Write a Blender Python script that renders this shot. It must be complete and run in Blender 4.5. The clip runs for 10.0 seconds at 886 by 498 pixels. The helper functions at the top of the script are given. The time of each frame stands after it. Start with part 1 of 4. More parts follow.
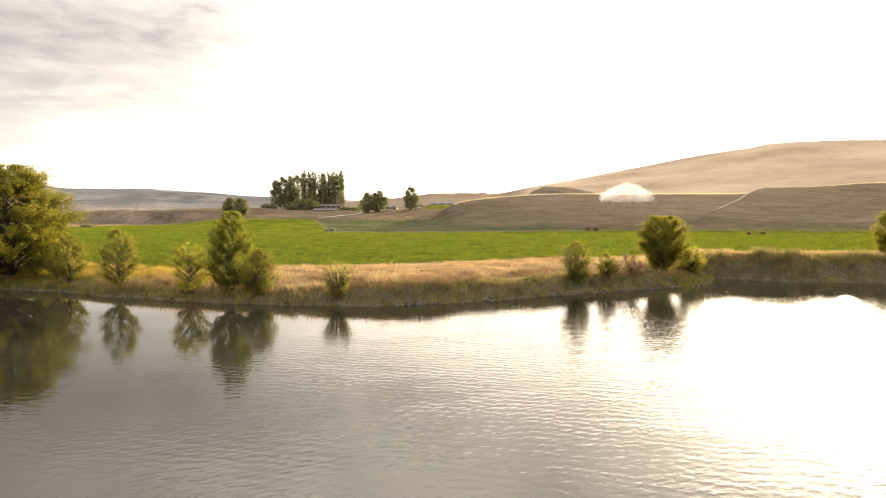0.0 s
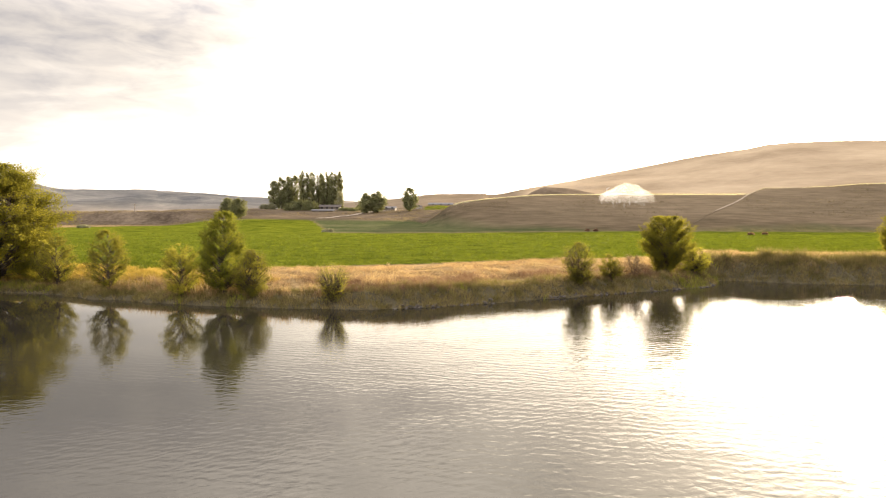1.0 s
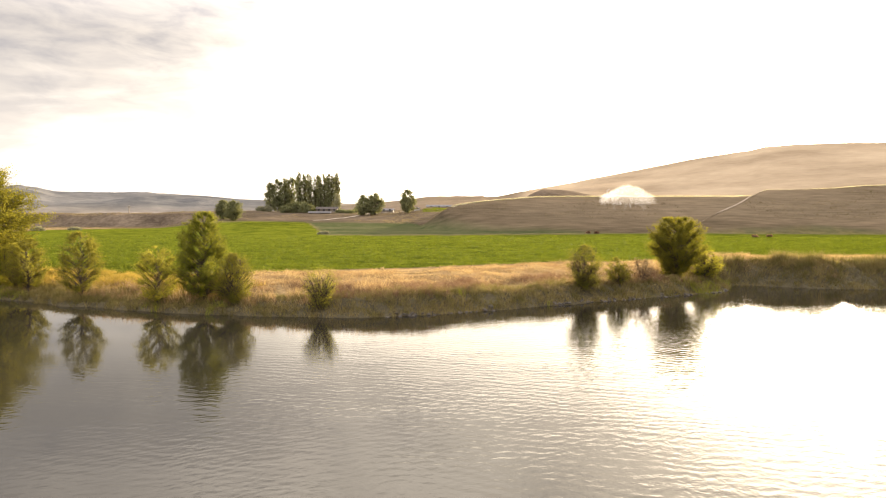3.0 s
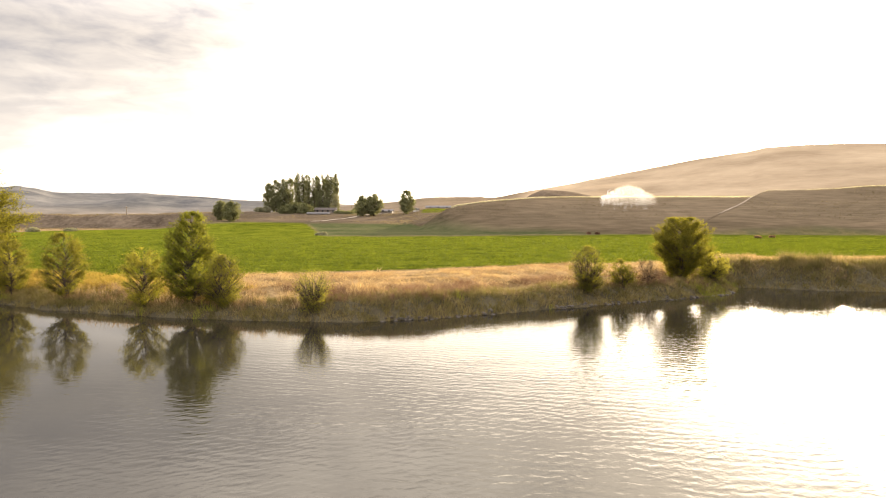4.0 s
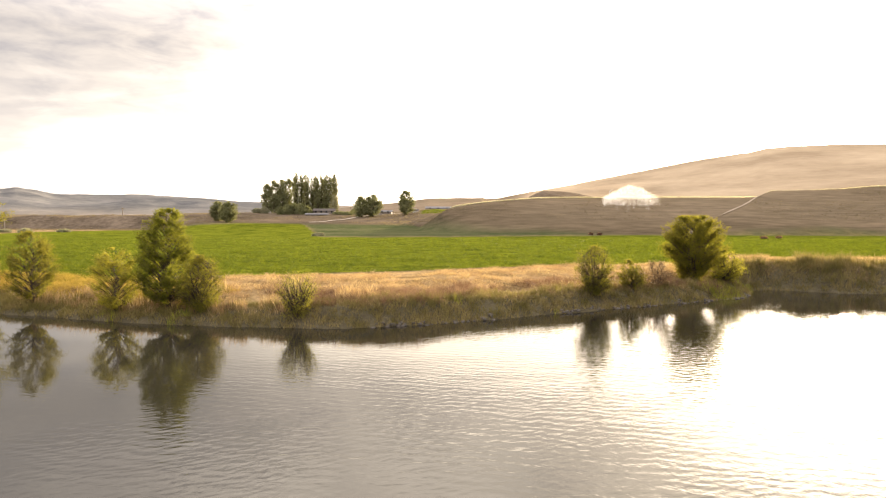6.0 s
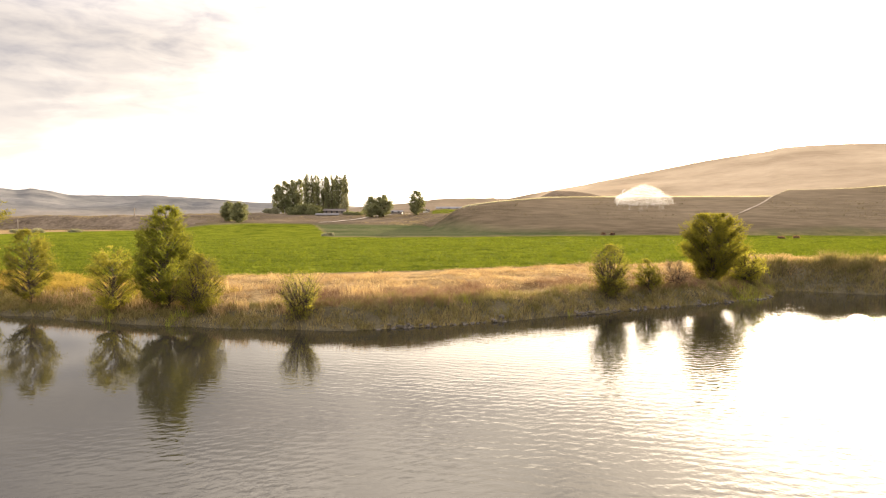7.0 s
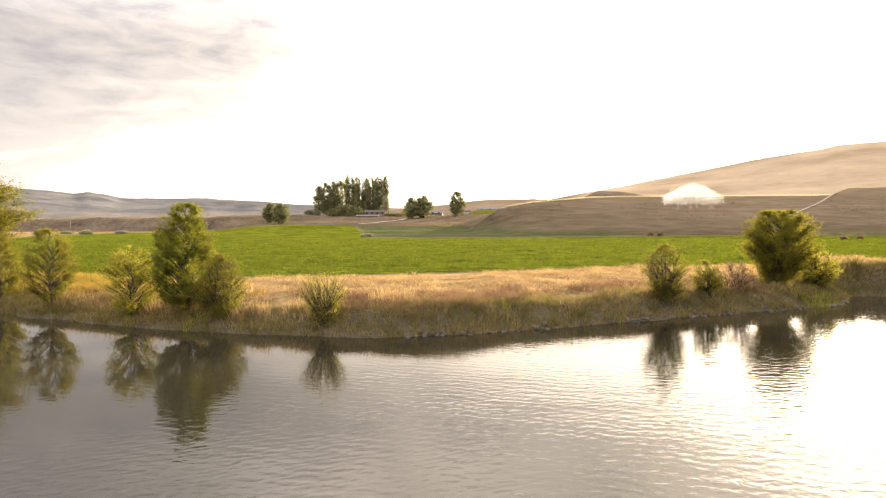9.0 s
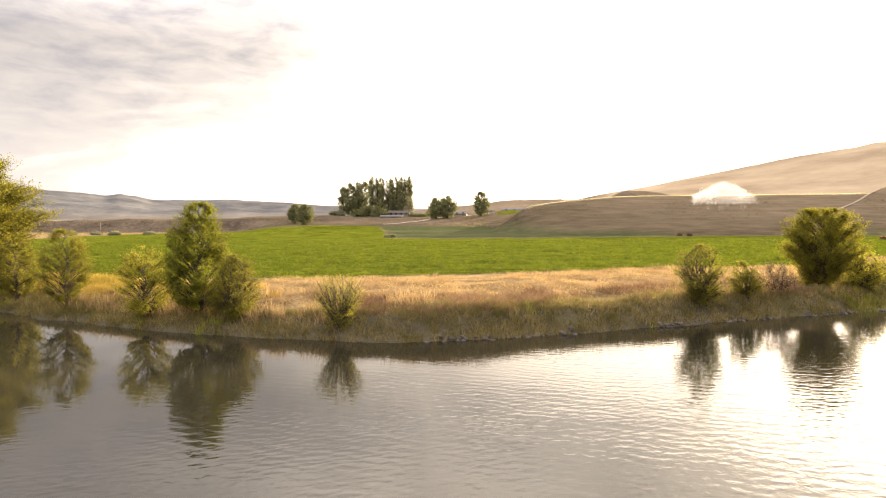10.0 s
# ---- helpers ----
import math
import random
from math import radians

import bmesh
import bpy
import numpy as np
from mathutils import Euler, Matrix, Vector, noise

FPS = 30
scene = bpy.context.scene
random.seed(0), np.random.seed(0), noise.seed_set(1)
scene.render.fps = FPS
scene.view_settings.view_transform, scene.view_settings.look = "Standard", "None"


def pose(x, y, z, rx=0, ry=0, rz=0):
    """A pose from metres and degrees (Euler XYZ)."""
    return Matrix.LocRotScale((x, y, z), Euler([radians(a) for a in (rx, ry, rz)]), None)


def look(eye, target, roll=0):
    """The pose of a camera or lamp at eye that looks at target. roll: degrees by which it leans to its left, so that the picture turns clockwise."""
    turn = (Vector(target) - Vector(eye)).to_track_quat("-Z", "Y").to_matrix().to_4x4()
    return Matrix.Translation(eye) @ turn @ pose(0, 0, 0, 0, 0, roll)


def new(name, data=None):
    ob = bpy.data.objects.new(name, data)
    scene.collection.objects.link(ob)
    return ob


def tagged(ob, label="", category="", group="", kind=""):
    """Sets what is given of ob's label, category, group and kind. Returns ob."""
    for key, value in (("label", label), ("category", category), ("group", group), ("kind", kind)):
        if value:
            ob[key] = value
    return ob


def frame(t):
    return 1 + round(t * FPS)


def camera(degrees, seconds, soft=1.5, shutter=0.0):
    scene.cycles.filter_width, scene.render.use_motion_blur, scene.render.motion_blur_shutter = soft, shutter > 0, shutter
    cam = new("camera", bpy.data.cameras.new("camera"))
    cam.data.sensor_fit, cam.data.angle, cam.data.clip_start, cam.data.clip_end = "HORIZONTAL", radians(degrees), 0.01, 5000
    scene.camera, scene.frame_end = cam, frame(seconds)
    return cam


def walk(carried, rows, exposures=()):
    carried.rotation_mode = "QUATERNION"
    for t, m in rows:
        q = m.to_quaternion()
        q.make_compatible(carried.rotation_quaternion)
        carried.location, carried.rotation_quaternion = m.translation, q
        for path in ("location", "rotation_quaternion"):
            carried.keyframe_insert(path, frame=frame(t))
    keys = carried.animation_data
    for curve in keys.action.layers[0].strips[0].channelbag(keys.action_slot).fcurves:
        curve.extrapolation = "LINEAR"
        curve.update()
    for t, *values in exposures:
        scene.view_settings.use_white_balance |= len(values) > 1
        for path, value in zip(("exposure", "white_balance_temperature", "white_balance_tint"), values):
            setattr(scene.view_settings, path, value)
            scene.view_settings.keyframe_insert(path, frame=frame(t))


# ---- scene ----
cam = camera(71.15, 10.0, 1.2)
# seconds, place, yaw, pitch, roll
PATH = [
    (0.0, 0.000, -0.000, 9.000, 0.000, -3.396, -0.136),
    (0.5, 0.011, 0.916, 8.954, -0.047, -3.363, -0.140),
    (1.0, 0.027, 1.866, 8.909, -0.093, -3.311, -0.143),
    (1.5, 0.056, 2.879, 8.864, -0.134, -3.254, -0.144),
    (2.0, 0.089, 3.950, 8.817, -0.180, -3.195, -0.144),
    (2.5, 0.131, 5.048, 8.770, -0.211, -3.137, -0.144),
    (4.0, 0.382, 8.387, 8.637, -0.270, -2.993, -0.115),
    (4.5, 0.479, 9.443, 8.570, -0.277, -2.954, -0.119),
    (5.0, 0.573, 10.480, 8.495, -0.296, -2.921, -0.115),
    (5.5, 0.662, 11.508, 8.409, -0.324, -2.886, -0.100),
    (7.0, 0.934, 14.610, 8.031, 0.780, -2.809, -0.044),
    (7.5, 1.024, 15.667, 7.926, 1.800, -2.772, -0.011),
    (8.0, 1.107, 16.708, 7.836, 2.799, -2.741, 0.025),
    (8.5, 1.170, 17.730, 7.768, 3.711, -2.707, 0.068),
    (9.0, 1.214, 18.742, 7.716, 4.588, -2.664, 0.117),
    (9.5, 1.251, 19.774, 7.667, 5.513, -2.627, 0.177),
    (10.0, 1.285, 20.820, 7.613, 6.861, -2.602, 0.238),
]
walk(cam, [(t, pose(x, y, z, 90 + pitch, roll, yaw)) for t, x, y, z, yaw, pitch, roll in PATH],
     [(0.0, 1.95, 7100, 13), (6.0, 2.04, 7200, 14.5), (10.0, 2.06, 7200, 15.5)])

# ---------------------------------------------------------------- light
SUN_AZ, SUN_EL = radians(33.5), radians(10.0)
SUN_DIR = Vector((math.sin(SUN_AZ) * math.cos(SUN_EL), math.cos(SUN_AZ) * math.cos(SUN_EL), math.sin(SUN_EL)))

sun = new("sun", bpy.data.lights.new("sun", "SUN"))
sun.data.energy, sun.data.angle, sun.data.color = 4.0, radians(0.6), (1.0, 0.87, 0.66)
sun.matrix_world = look(SUN_DIR * 1000, (0, 0, 0))


class Nodes:
    """Short hand for a node tree."""

    def __init__(self, tree):
        self.tree = tree
        tree.nodes.clear()

    def add(self, kind, ins=None, **settings):
        n = self.tree.nodes.new(kind)
        for k, v in settings.items():
            setattr(n, k, v)
        for k, v in (ins or {}).items():
            if isinstance(v, bpy.types.NodeSocket):
                self.tree.links.new(v, n.inputs[k])
            else:
                n.inputs[k].default_value = v
        return n

    def math(self, op, a, b=0.0, clamp=False):
        return self.add("ShaderNodeMath", {0: a, 1: b}, operation=op, use_clamp=clamp).outputs[0]

    def ramp(self, value, lo, hi):
        return self.add("ShaderNodeMapRange", {"Value": value, "From Min": lo, "From Max": hi}, clamp=True).outputs[0]

    def mix(self, fac, a, b, blend="MIX"):
        n = self.add("ShaderNodeMix", {0: fac, 6: a, 7: b}, data_type="RGBA", blend_type=blend)
        return n.outputs[2]

    def noise(self, vec, scale, detail=4.0, rough=0.55, warp=0.0):
        return self.add("ShaderNodeTexNoise", {"Vector": vec, "Scale": scale, "Detail": detail, "Roughness": rough, "Distortion": warp}).outputs[0]

    def scaled(self, vec, s):
        return self.add("ShaderNodeMapping", {"Vector": vec, "Scale": s}).outputs[0]

    def world_pos(self):
        return self.add("ShaderNodeNewGeometry").outputs["Position"]


def rgb(r, g, b):
    return (r, g, b, 1.0)


world = bpy.data.worlds.new("sky")
scene.world = world
world.use_nodes = True
w = Nodes(world.node_tree)
sky = w.add("ShaderNodeTexSky", sky_type="NISHITA", sun_disc=False, sun_elevation=SUN_EL, sun_rotation=SUN_AZ, air_density=1.0, dust_density=2.5)
way = w.add("ShaderNodeTexCoord").outputs["Generated"]
xyz = w.add("ShaderNodeSeparateXYZ", {0: way})
up = w.math("MAXIMUM", xyz.outputs[2], 0.0)
lift = w.math("ADD", up, 0.24)
plane = w.add("ShaderNodeCombineXYZ", {0: w.math("DIVIDE", xyz.outputs[0], lift), 1: w.math("DIVIDE", xyz.outputs[1], lift), 2: 0.0}).outputs[0]
to_sun = w.add("ShaderNodeVectorMath", {0: way, 1: SUN_DIR}, operation="DOT_PRODUCT").outputs["Value"]
near_sun = w.math("MAXIMUM", to_sun, 0.0)
cover = w.noise(w.scaled(plane, (0.8, 1.0, 1.0)), 0.9, 5.0, 0.5, 0.4)
wisps = w.noise(w.scaled(plane, (0.6, 1.3, 1.0)), 3.2, 5.0, 0.55, 0.6)
body = w.ramp(w.math("ADD", w.math("MULTIPLY", cover, 0.75), w.math("MULTIPLY", wisps, 0.25)), 0.40, 0.62)
# thick grey bellies to thin white veil; the veil takes over towards the sun
veil = w.ramp(w.math("ADD", body, w.math("MULTIPLY", near_sun, 0.58)), 0.52, 1.50)
cloud = w.mix(veil, rgb(0.30, 0.30, 0.325), rgb(1.20, 1.16, 1.08))
# a grey bank of cloud with a slanting, streaky lower edge, away from the sun
bearing = w.math("ARCTAN2", xyz.outputs[0], xyz.outputs[1])
streak_at = w.add("ShaderNodeCombineXYZ", {0: w.math("MULTIPLY", bearing, 2.2), 1: w.math("MULTIPLY", xyz.outputs[2], 11.0), 2: 0.4}).outputs[0]
streaks = w.noise(streak_at, 1.5, 4.0, 0.50, 0.5)
tufts = w.noise(w.scaled(streak_at, (2.2, 1.5, 1.0)), 2.4, 4.0, 0.6, 0.3)
brim = w.math("ADD", 0.115, w.math("MULTIPLY", w.math("ADD", bearing, 0.576), 0.255))
depth = w.math("ADD", w.math("SUBTRACT", xyz.outputs[2], brim), w.math("MULTIPLY", w.math("SUBTRACT", streaks, 0.5), 0.26))
bank = w.math("MULTIPLY", w.ramp(depth, -0.08, 0.10), w.math("ADD", 0.74, w.math("MULTIPLY", w.ramp(tufts, 0.66, 0.36), 0.26)))
low = w.math("MULTIPLY", w.math("MULTIPLY", w.ramp(streaks, 0.45, 0.64), w.ramp(bearing, -0.12, -0.48)), 0.62)
bank = w.math("MULTIPLY", w.math("MAXIMUM", bank, low), w.ramp(xyz.outputs[2], 0.44, 0.31))
cloud = w.mix(bank, cloud, w.mix(w.ramp(tufts, 0.32, 0.64), rgb(0.30, 0.305, 0.345), rgb(0.48, 0.465, 0.46)))
glow = w.math("ADD", w.math("MULTIPLY", w.math("POWER", near_sun, 1.9), 2.25), w.math("MULTIPLY", w.math("POWER", near_sun, 40.0), 6.0))
# cloud bellies dim the glow away from the sun
patches = w.ramp(w.math("ADD", w.math("ADD", w.math("MULTIPLY", wisps, 0.45), w.math("MULTIPLY", cover, 0.55)), w.math("MULTIPLY", w.math("POWER", near_sun, 3.0), 0.60)), 0.50, 0.84)
# broken cloud overhead thins the glow above the hills
broken = w.math("MULTIPLY", w.math("MULTIPLY", w.ramp(w.noise(w.scaled(plane, (1.0, 1.0, 1.0)), 2.1, 5.0, 0.6, 0.5), 0.38, 0.56), w.ramp(up, 0.24, 0.36)), w.math("MULTIPLY", w.ramp(to_sun, 0.985, 0.90), w.ramp(bearing, -0.08, 0.18)))
glow = w.math("MULTIPLY", glow, w.math("SUBTRACT", 1.0, w.math("MULTIPLY", broken, 0.80)))
glow = w.math("MULTIPLY", w.math("MULTIPLY", glow, w.math("ADD", 0.70, w.math("MULTIPLY", patches, 0.45))), w.math("SUBTRACT", 1.0, w.math("MULTIPLY", bank, 0.88)))
glow_col = w.mix(1.0, rgb(1.0, 0.90, 0.72), w.add("ShaderNodeCombineColor", {0: glow, 1: glow, 2: glow}).outputs[0], "MULTIPLY")
# unseen clouds opposite the low sun and overhead brightened to fill bank and water
unseen_fill = w.math("ADD", w.math("ADD", 1.0, w.math("MULTIPLY", w.ramp(to_sun, 0.2, -0.7), 2.6)), w.math("MULTIPLY", w.math("MULTIPLY", w.ramp(up, 0.25, 0.46), w.ramp(to_sun, 0.97, 0.80)), 2.1))
cloud = w.mix(1.0, cloud, w.add("ShaderNodeCombineColor", {0: unseen_fill, 1: unseen_fill, 2: unseen_fill}).outputs[0], "MULTIPLY")
# bright haze low over the horizon
haze = w.math("MULTIPLY", w.math("POWER", w.math("SUBTRACT", 1.0, up), 7.0), 0.46)
cloud = w.mix(1.0, cloud, w.mix(1.0, rgb(1.0, 0.96, 0.90), w.add("ShaderNodeCombineColor", {0: haze, 1: haze, 2: haze}).outputs[0], "MULTIPLY"), "ADD")
blue = w.mix(1.0, sky.outputs[0], rgb(0.10, 0.10, 0.10), "MULTIPLY")
air = w.mix(0.88, blue, cloud)
total = w.mix(1.0, air, glow_col, "ADD")
bg = w.add("ShaderNodeBackground", {"Color": total, "Strength": 0.35})
w.add("ShaderNodeOutputWorld", {"Surface": bg.outputs[0]})


# ---------------------------------------------------------------- materials
def material(name, rough=0.85, spec=0.3):
    m = bpy.data.materials.new(name)
    m.use_nodes = True
    n = Nodes(m.node_tree)
    bsdf = n.add("ShaderNodeBsdfPrincipled", {"Roughness": rough, "Specular IOR Level": spec})
    out = n.add("ShaderNodeOutputMaterial", {"Surface": bsdf.outputs[0]})
    return m, n, bsdf, out


def link(n, a, node, socket):
    n.tree.links.new(a, node.inputs[socket])


def plain_material(name, a, b, scale=3.0, rough=0.8, bump=0.0, metallic=0.0):
    """A surface that varies between two colours at two scales."""
    m, n, bsdf, _ = material(name, rough)
    p = n.world_pos()
    f = n.math("ADD", n.math("MULTIPLY", n.noise(p, scale), 0.6), n.math("MULTIPLY", n.noise(p, scale * 7), 0.4))
    link(n, n.mix(n.ramp(f, 0.35, 0.65), rgb(*a), rgb(*b)), bsdf, "Base Color")
    bsdf.inputs["Metallic"].default_value = metallic
    if bump:
        link(n, n.add("ShaderNodeBump", {"Height": n.noise(p, scale * 5), "Strength": bump, "Distance": 0.05}).outputs[0], bsdf, "Normal")
    return m


def leaf_material(name, a, b, c, through_light=0.5, patch=0.35):
    """Leaves or blades: a, b vary from leaf to leaf, c in large drifts; light passes through them."""
    m = bpy.data.materials.new(name)
    m.use_nodes = True
    n = Nodes(m.node_tree)
    r = n.add("ShaderNodeNewGeometry").outputs["Random Per Island"]
    big = n.ramp(n.noise(n.world_pos(), patch, 3.0), 0.42, 0.62)
    col = n.mix(n.math("MULTIPLY", big, 0.75), n.mix(r, rgb(*a), rgb(*b)), rgb(*c))
    d = n.add("ShaderNodeBsdfPrincipled", {"Base Color": col, "Roughness": 0.7, "Specular IOR Level": 0.06})
    t = n.add("ShaderNodeBsdfTranslucent", {"Color": n.mix(1.0, col, rgb(1.25, 1.2, 0.8), "MULTIPLY")})
    n.add("ShaderNodeOutputMaterial", {"Surface": n.add("ShaderNodeMixShader", {0: through_light, 1: d.outputs[0], 2: t.outputs[0]}).outputs[0]})
    return m


M_WILLOW = leaf_material("willow_leaves", (0.135, 0.128, 0.023), (0.235, 0.215, 0.036), (0.112, 0.108, 0.020), 0.65)
M_FEATHER = leaf_material("feathery_leaves", (0.23, 0.22, 0.038), (0.34, 0.31, 0.056), (0.19, 0.185, 0.034), 0.70)
M_ELM = leaf_material("elm_leaves", (0.130, 0.142, 0.026), (0.215, 0.22, 0.036), (0.105, 0.11, 0.022), 0.68)
M_SHRUB = leaf_material("shrub_leaves", (0.150, 0.143, 0.028), (0.230, 0.214, 0.040), (0.125, 0.118, 0.024), 0.68)
# distant farm trees: leaf colour paled and greyed to carry the haze
M_FARLEAF = leaf_material("hazed_tree_leaves", (0.165, 0.172, 0.09), (0.225, 0.23, 0.12), (0.145, 0.152, 0.078), 0.34, 0.15)
M_SAGE = leaf_material("sage_leaves", (0.22, 0.22, 0.15), (0.30, 0.29, 0.19), (0.16, 0.16, 0.10), 0.3)
M_DRY = leaf_material("dry_grass_blades", (0.25, 0.165, 0.088), (0.53, 0.405, 0.245), (0.215, 0.13, 0.078), 0.45, 0.5)
M_GOLD = leaf_material("golden_grass_blades", (0.30, 0.205, 0.050), (0.50, 0.365, 0.11), (0.22, 0.175, 0.040), 0.55, 0.4)
M_WEED = leaf_material("dead_weed_stalks", (0.115, 0.068, 0.050), (0.29, 0.19, 0.135), (0.105, 0.06, 0.045), 0.45, 0.6)
M_STRAW = leaf_material("bleached_straw", (0.42, 0.39, 0.30), (0.56, 0.52, 0.42), (0.36, 0.33, 0.25), 0.5, 0.1)
M_SCRUB = leaf_material("scrub_twigs", (0.13, 0.105, 0.068), (0.25, 0.20, 0.135), (0.11, 0.092, 0.058), 0.4, 0.05)
M_BANKGRASS = leaf_material("bank_grass_blades", (0.16, 0.13, 0.054), (0.28, 0.222, 0.108), (0.105, 0.098, 0.032), 0.38, 0.5)
M_REED = leaf_material("reed_blades", (0.20, 0.22, 0.035), (0.34, 0.33, 0.07), (0.15, 0.16, 0.03), 0.6, 0.5)
M_CROP = leaf_material("crop_leaves", (0.046, 0.066, 0.008), (0.155, 0.182, 0.021), (0.055, 0.078, 0.010), 0.45, 0.40)
M_BARK = plain_material("bark", (0.030, 0.023, 0.017), (0.085, 0.064, 0.046), 4.0, 0.95, 0.6)
M_STONE = plain_material("wet_stone", (0.045, 0.039, 0.033), (0.135, 0.118, 0.102), 1.6, 0.85, 0.4)
M_TRACK = plain_material("dirt_track", (0.36, 0.30, 0.235), (0.52, 0.44, 0.35), 0.3, 0.95, 0.2)
M_SLOPETRACK = plain_material("worn_slope_track", (0.22, 0.175, 0.13), (0.34, 0.275, 0.205), 0.3, 0.95, 0.2)
M_WALL = plain_material("painted_siding", (0.62, 0.60, 0.56), (0.78, 0.76, 0.72), 0.8, 0.7)
M_SIDING = plain_material("weathered_siding", (0.13, 0.11, 0.092), (0.20, 0.172, 0.145), 0.8, 0.8)
M_FIELDTRACK = plain_material("grassy_track", (0.085, 0.085, 0.035), (0.16, 0.145, 0.07), 0.5, 0.95, 0.2)
M_ROOF = plain_material("metal_roof", (0.11, 0.108, 0.115), (0.18, 0.176, 0.182), 0.5, 0.9)
M_DARKROOF = plain_material("shingle_roof", (0.055, 0.045, 0.042), (0.10, 0.085, 0.08), 0.8, 0.85)
M_PIPE = plain_material("galvanised_pipe", (0.45, 0.45, 0.45), (0.62, 0.62, 0.62), 3.0, 0.4, 0.0, 0.7)
M_POLE = plain_material("weathered_pole", (0.16, 0.13, 0.10), (0.28, 0.24, 0.19), 3.0, 0.9)

M_PANE = bpy.data.materials.new("window_pane")
M_PANE.use_nodes = True
_n = Nodes(M_PANE.node_tree)
_b = _n.add("ShaderNodeBsdfPrincipled", {"Base Color": rgb(0.03, 0.035, 0.04), "Roughness": 0.06})
_n.add("ShaderNodeOutputMaterial", {"Surface": _b.outputs[0]})

# fine water drops, lit through by the low sun
M_SPRAY = bpy.data.materials.new("water_spray")
M_SPRAY.use_nodes = True
_n = Nodes(M_SPRAY.node_tree)
_t = _n.add("ShaderNodeBsdfTranslucent", {"Color": rgb(0.98, 0.98, 0.97)})
_d = _n.add("ShaderNodeBsdfDiffuse", {"Color": rgb(0.95, 0.95, 0.95)})
_m = _n.add("ShaderNodeMixShader", {0: 0.85, 1: _d.outputs[0], 2: _t.outputs[0]})
_n.add("ShaderNodeOutputMaterial", {"Surface": _n.add("ShaderNodeMixShader", {0: 0.35, 1: _m.outputs[0], 2: _n.add("ShaderNodeBsdfTransparent").outputs[0]}).outputs[0]})


def water_material():
    m, n, bsdf, _ = material("pond_water", 0.02, 0.5)
    p = n.world_pos()
    bsdf.inputs["IOR"].default_value = 1.40
    silt = n.ramp(n.noise(p, 0.05, 3.0), 0.4, 0.6)
    link(n, n.mix(silt, rgb(0.015, 0.0135, 0.009), rgb(0.026, 0.0235, 0.017)), bsdf, "Base Color")
    # two trains of wind ripples, a fine chop and a slow swell, patchy where the breeze touches down
    at = n.add("ShaderNodeSeparateXYZ", {0: p})
    drift = n.math("MULTIPLY", n.math("SUBTRACT", n.noise(n.scaled(p, (0.45, 1.0, 1.0)), 0.11, 3.0), 0.5), 46.0)
    gust = n.ramp(n.math("ADD", n.math("SUBTRACT", at.outputs[0], n.math("MULTIPLY", at.outputs[1], 0.12)), drift), -24.0, 14.0)
    patch = n.ramp(n.noise(n.scaled(p, (0.5, 1.0, 1.0)), 0.28, 3.0), 0.34, 0.64)
    fine = n.noise(n.add("ShaderNodeMapping", {"Vector": p, "Rotation": (0, 0, radians(-16)), "Scale": (0.72, 1.0, 1.0)}).outputs[0], 2.5, 3.0, 0.55, 0.6)
    trains = []
    for turn, scale, wander in ((12.0, 0.50, 7.0), (-26.0, 0.80, 7.5)):
        q = n.add("ShaderNodeMapping", {"Vector": p, "Rotation": (0, 0, radians(90 + turn))}).outputs[0]
        trains.append(n.add("ShaderNodeTexWave", {"Vector": q, "Scale": scale, "Distortion": wander, "Detail": 2.0, "Detail Scale": 0.9, "Detail Roughness": 0.5}, wave_type="BANDS").outputs["Fac"])
    swell = n.noise(n.scaled(p, (0.5, 1.0, 1.0)), 0.35, 2.0)
    waves = n.math("ADD", n.math("MULTIPLY", trains[0], 0.0056), n.math("MULTIPLY", trains[1], 0.0034))
    near = n.math("ADD", n.math("MULTIPLY", fine, 0.026), n.math("ADD", waves, n.math("MULTIPLY", swell, 0.010)))
    # the bank shelters the far water from the breeze
    lee = n.ramp(n.math("SUBTRACT", at.outputs[1], n.math("MULTIPLY", at.outputs[0], 0.2)), 60.0, 40.0)
    breeze = n.math("ADD", n.math("ADD", 0.12, n.math("MULTIPLY", n.math("MULTIPLY", patch, lee), 0.10)), n.math("MULTIPLY", gust, n.math("ADD", 0.45, n.math("MULTIPLY", patch, 0.65))))
    height = n.math("MULTIPLY", near, n.math("MULTIPLY", breeze, n.math("ADD", 0.30, n.math("MULTIPLY", lee, 0.70))))
    link(n, n.add("ShaderNodeBump", {"Height": height, "Strength": 1.0, "Distance": 1.0}).outputs[0], bsdf, "Normal")
    return m


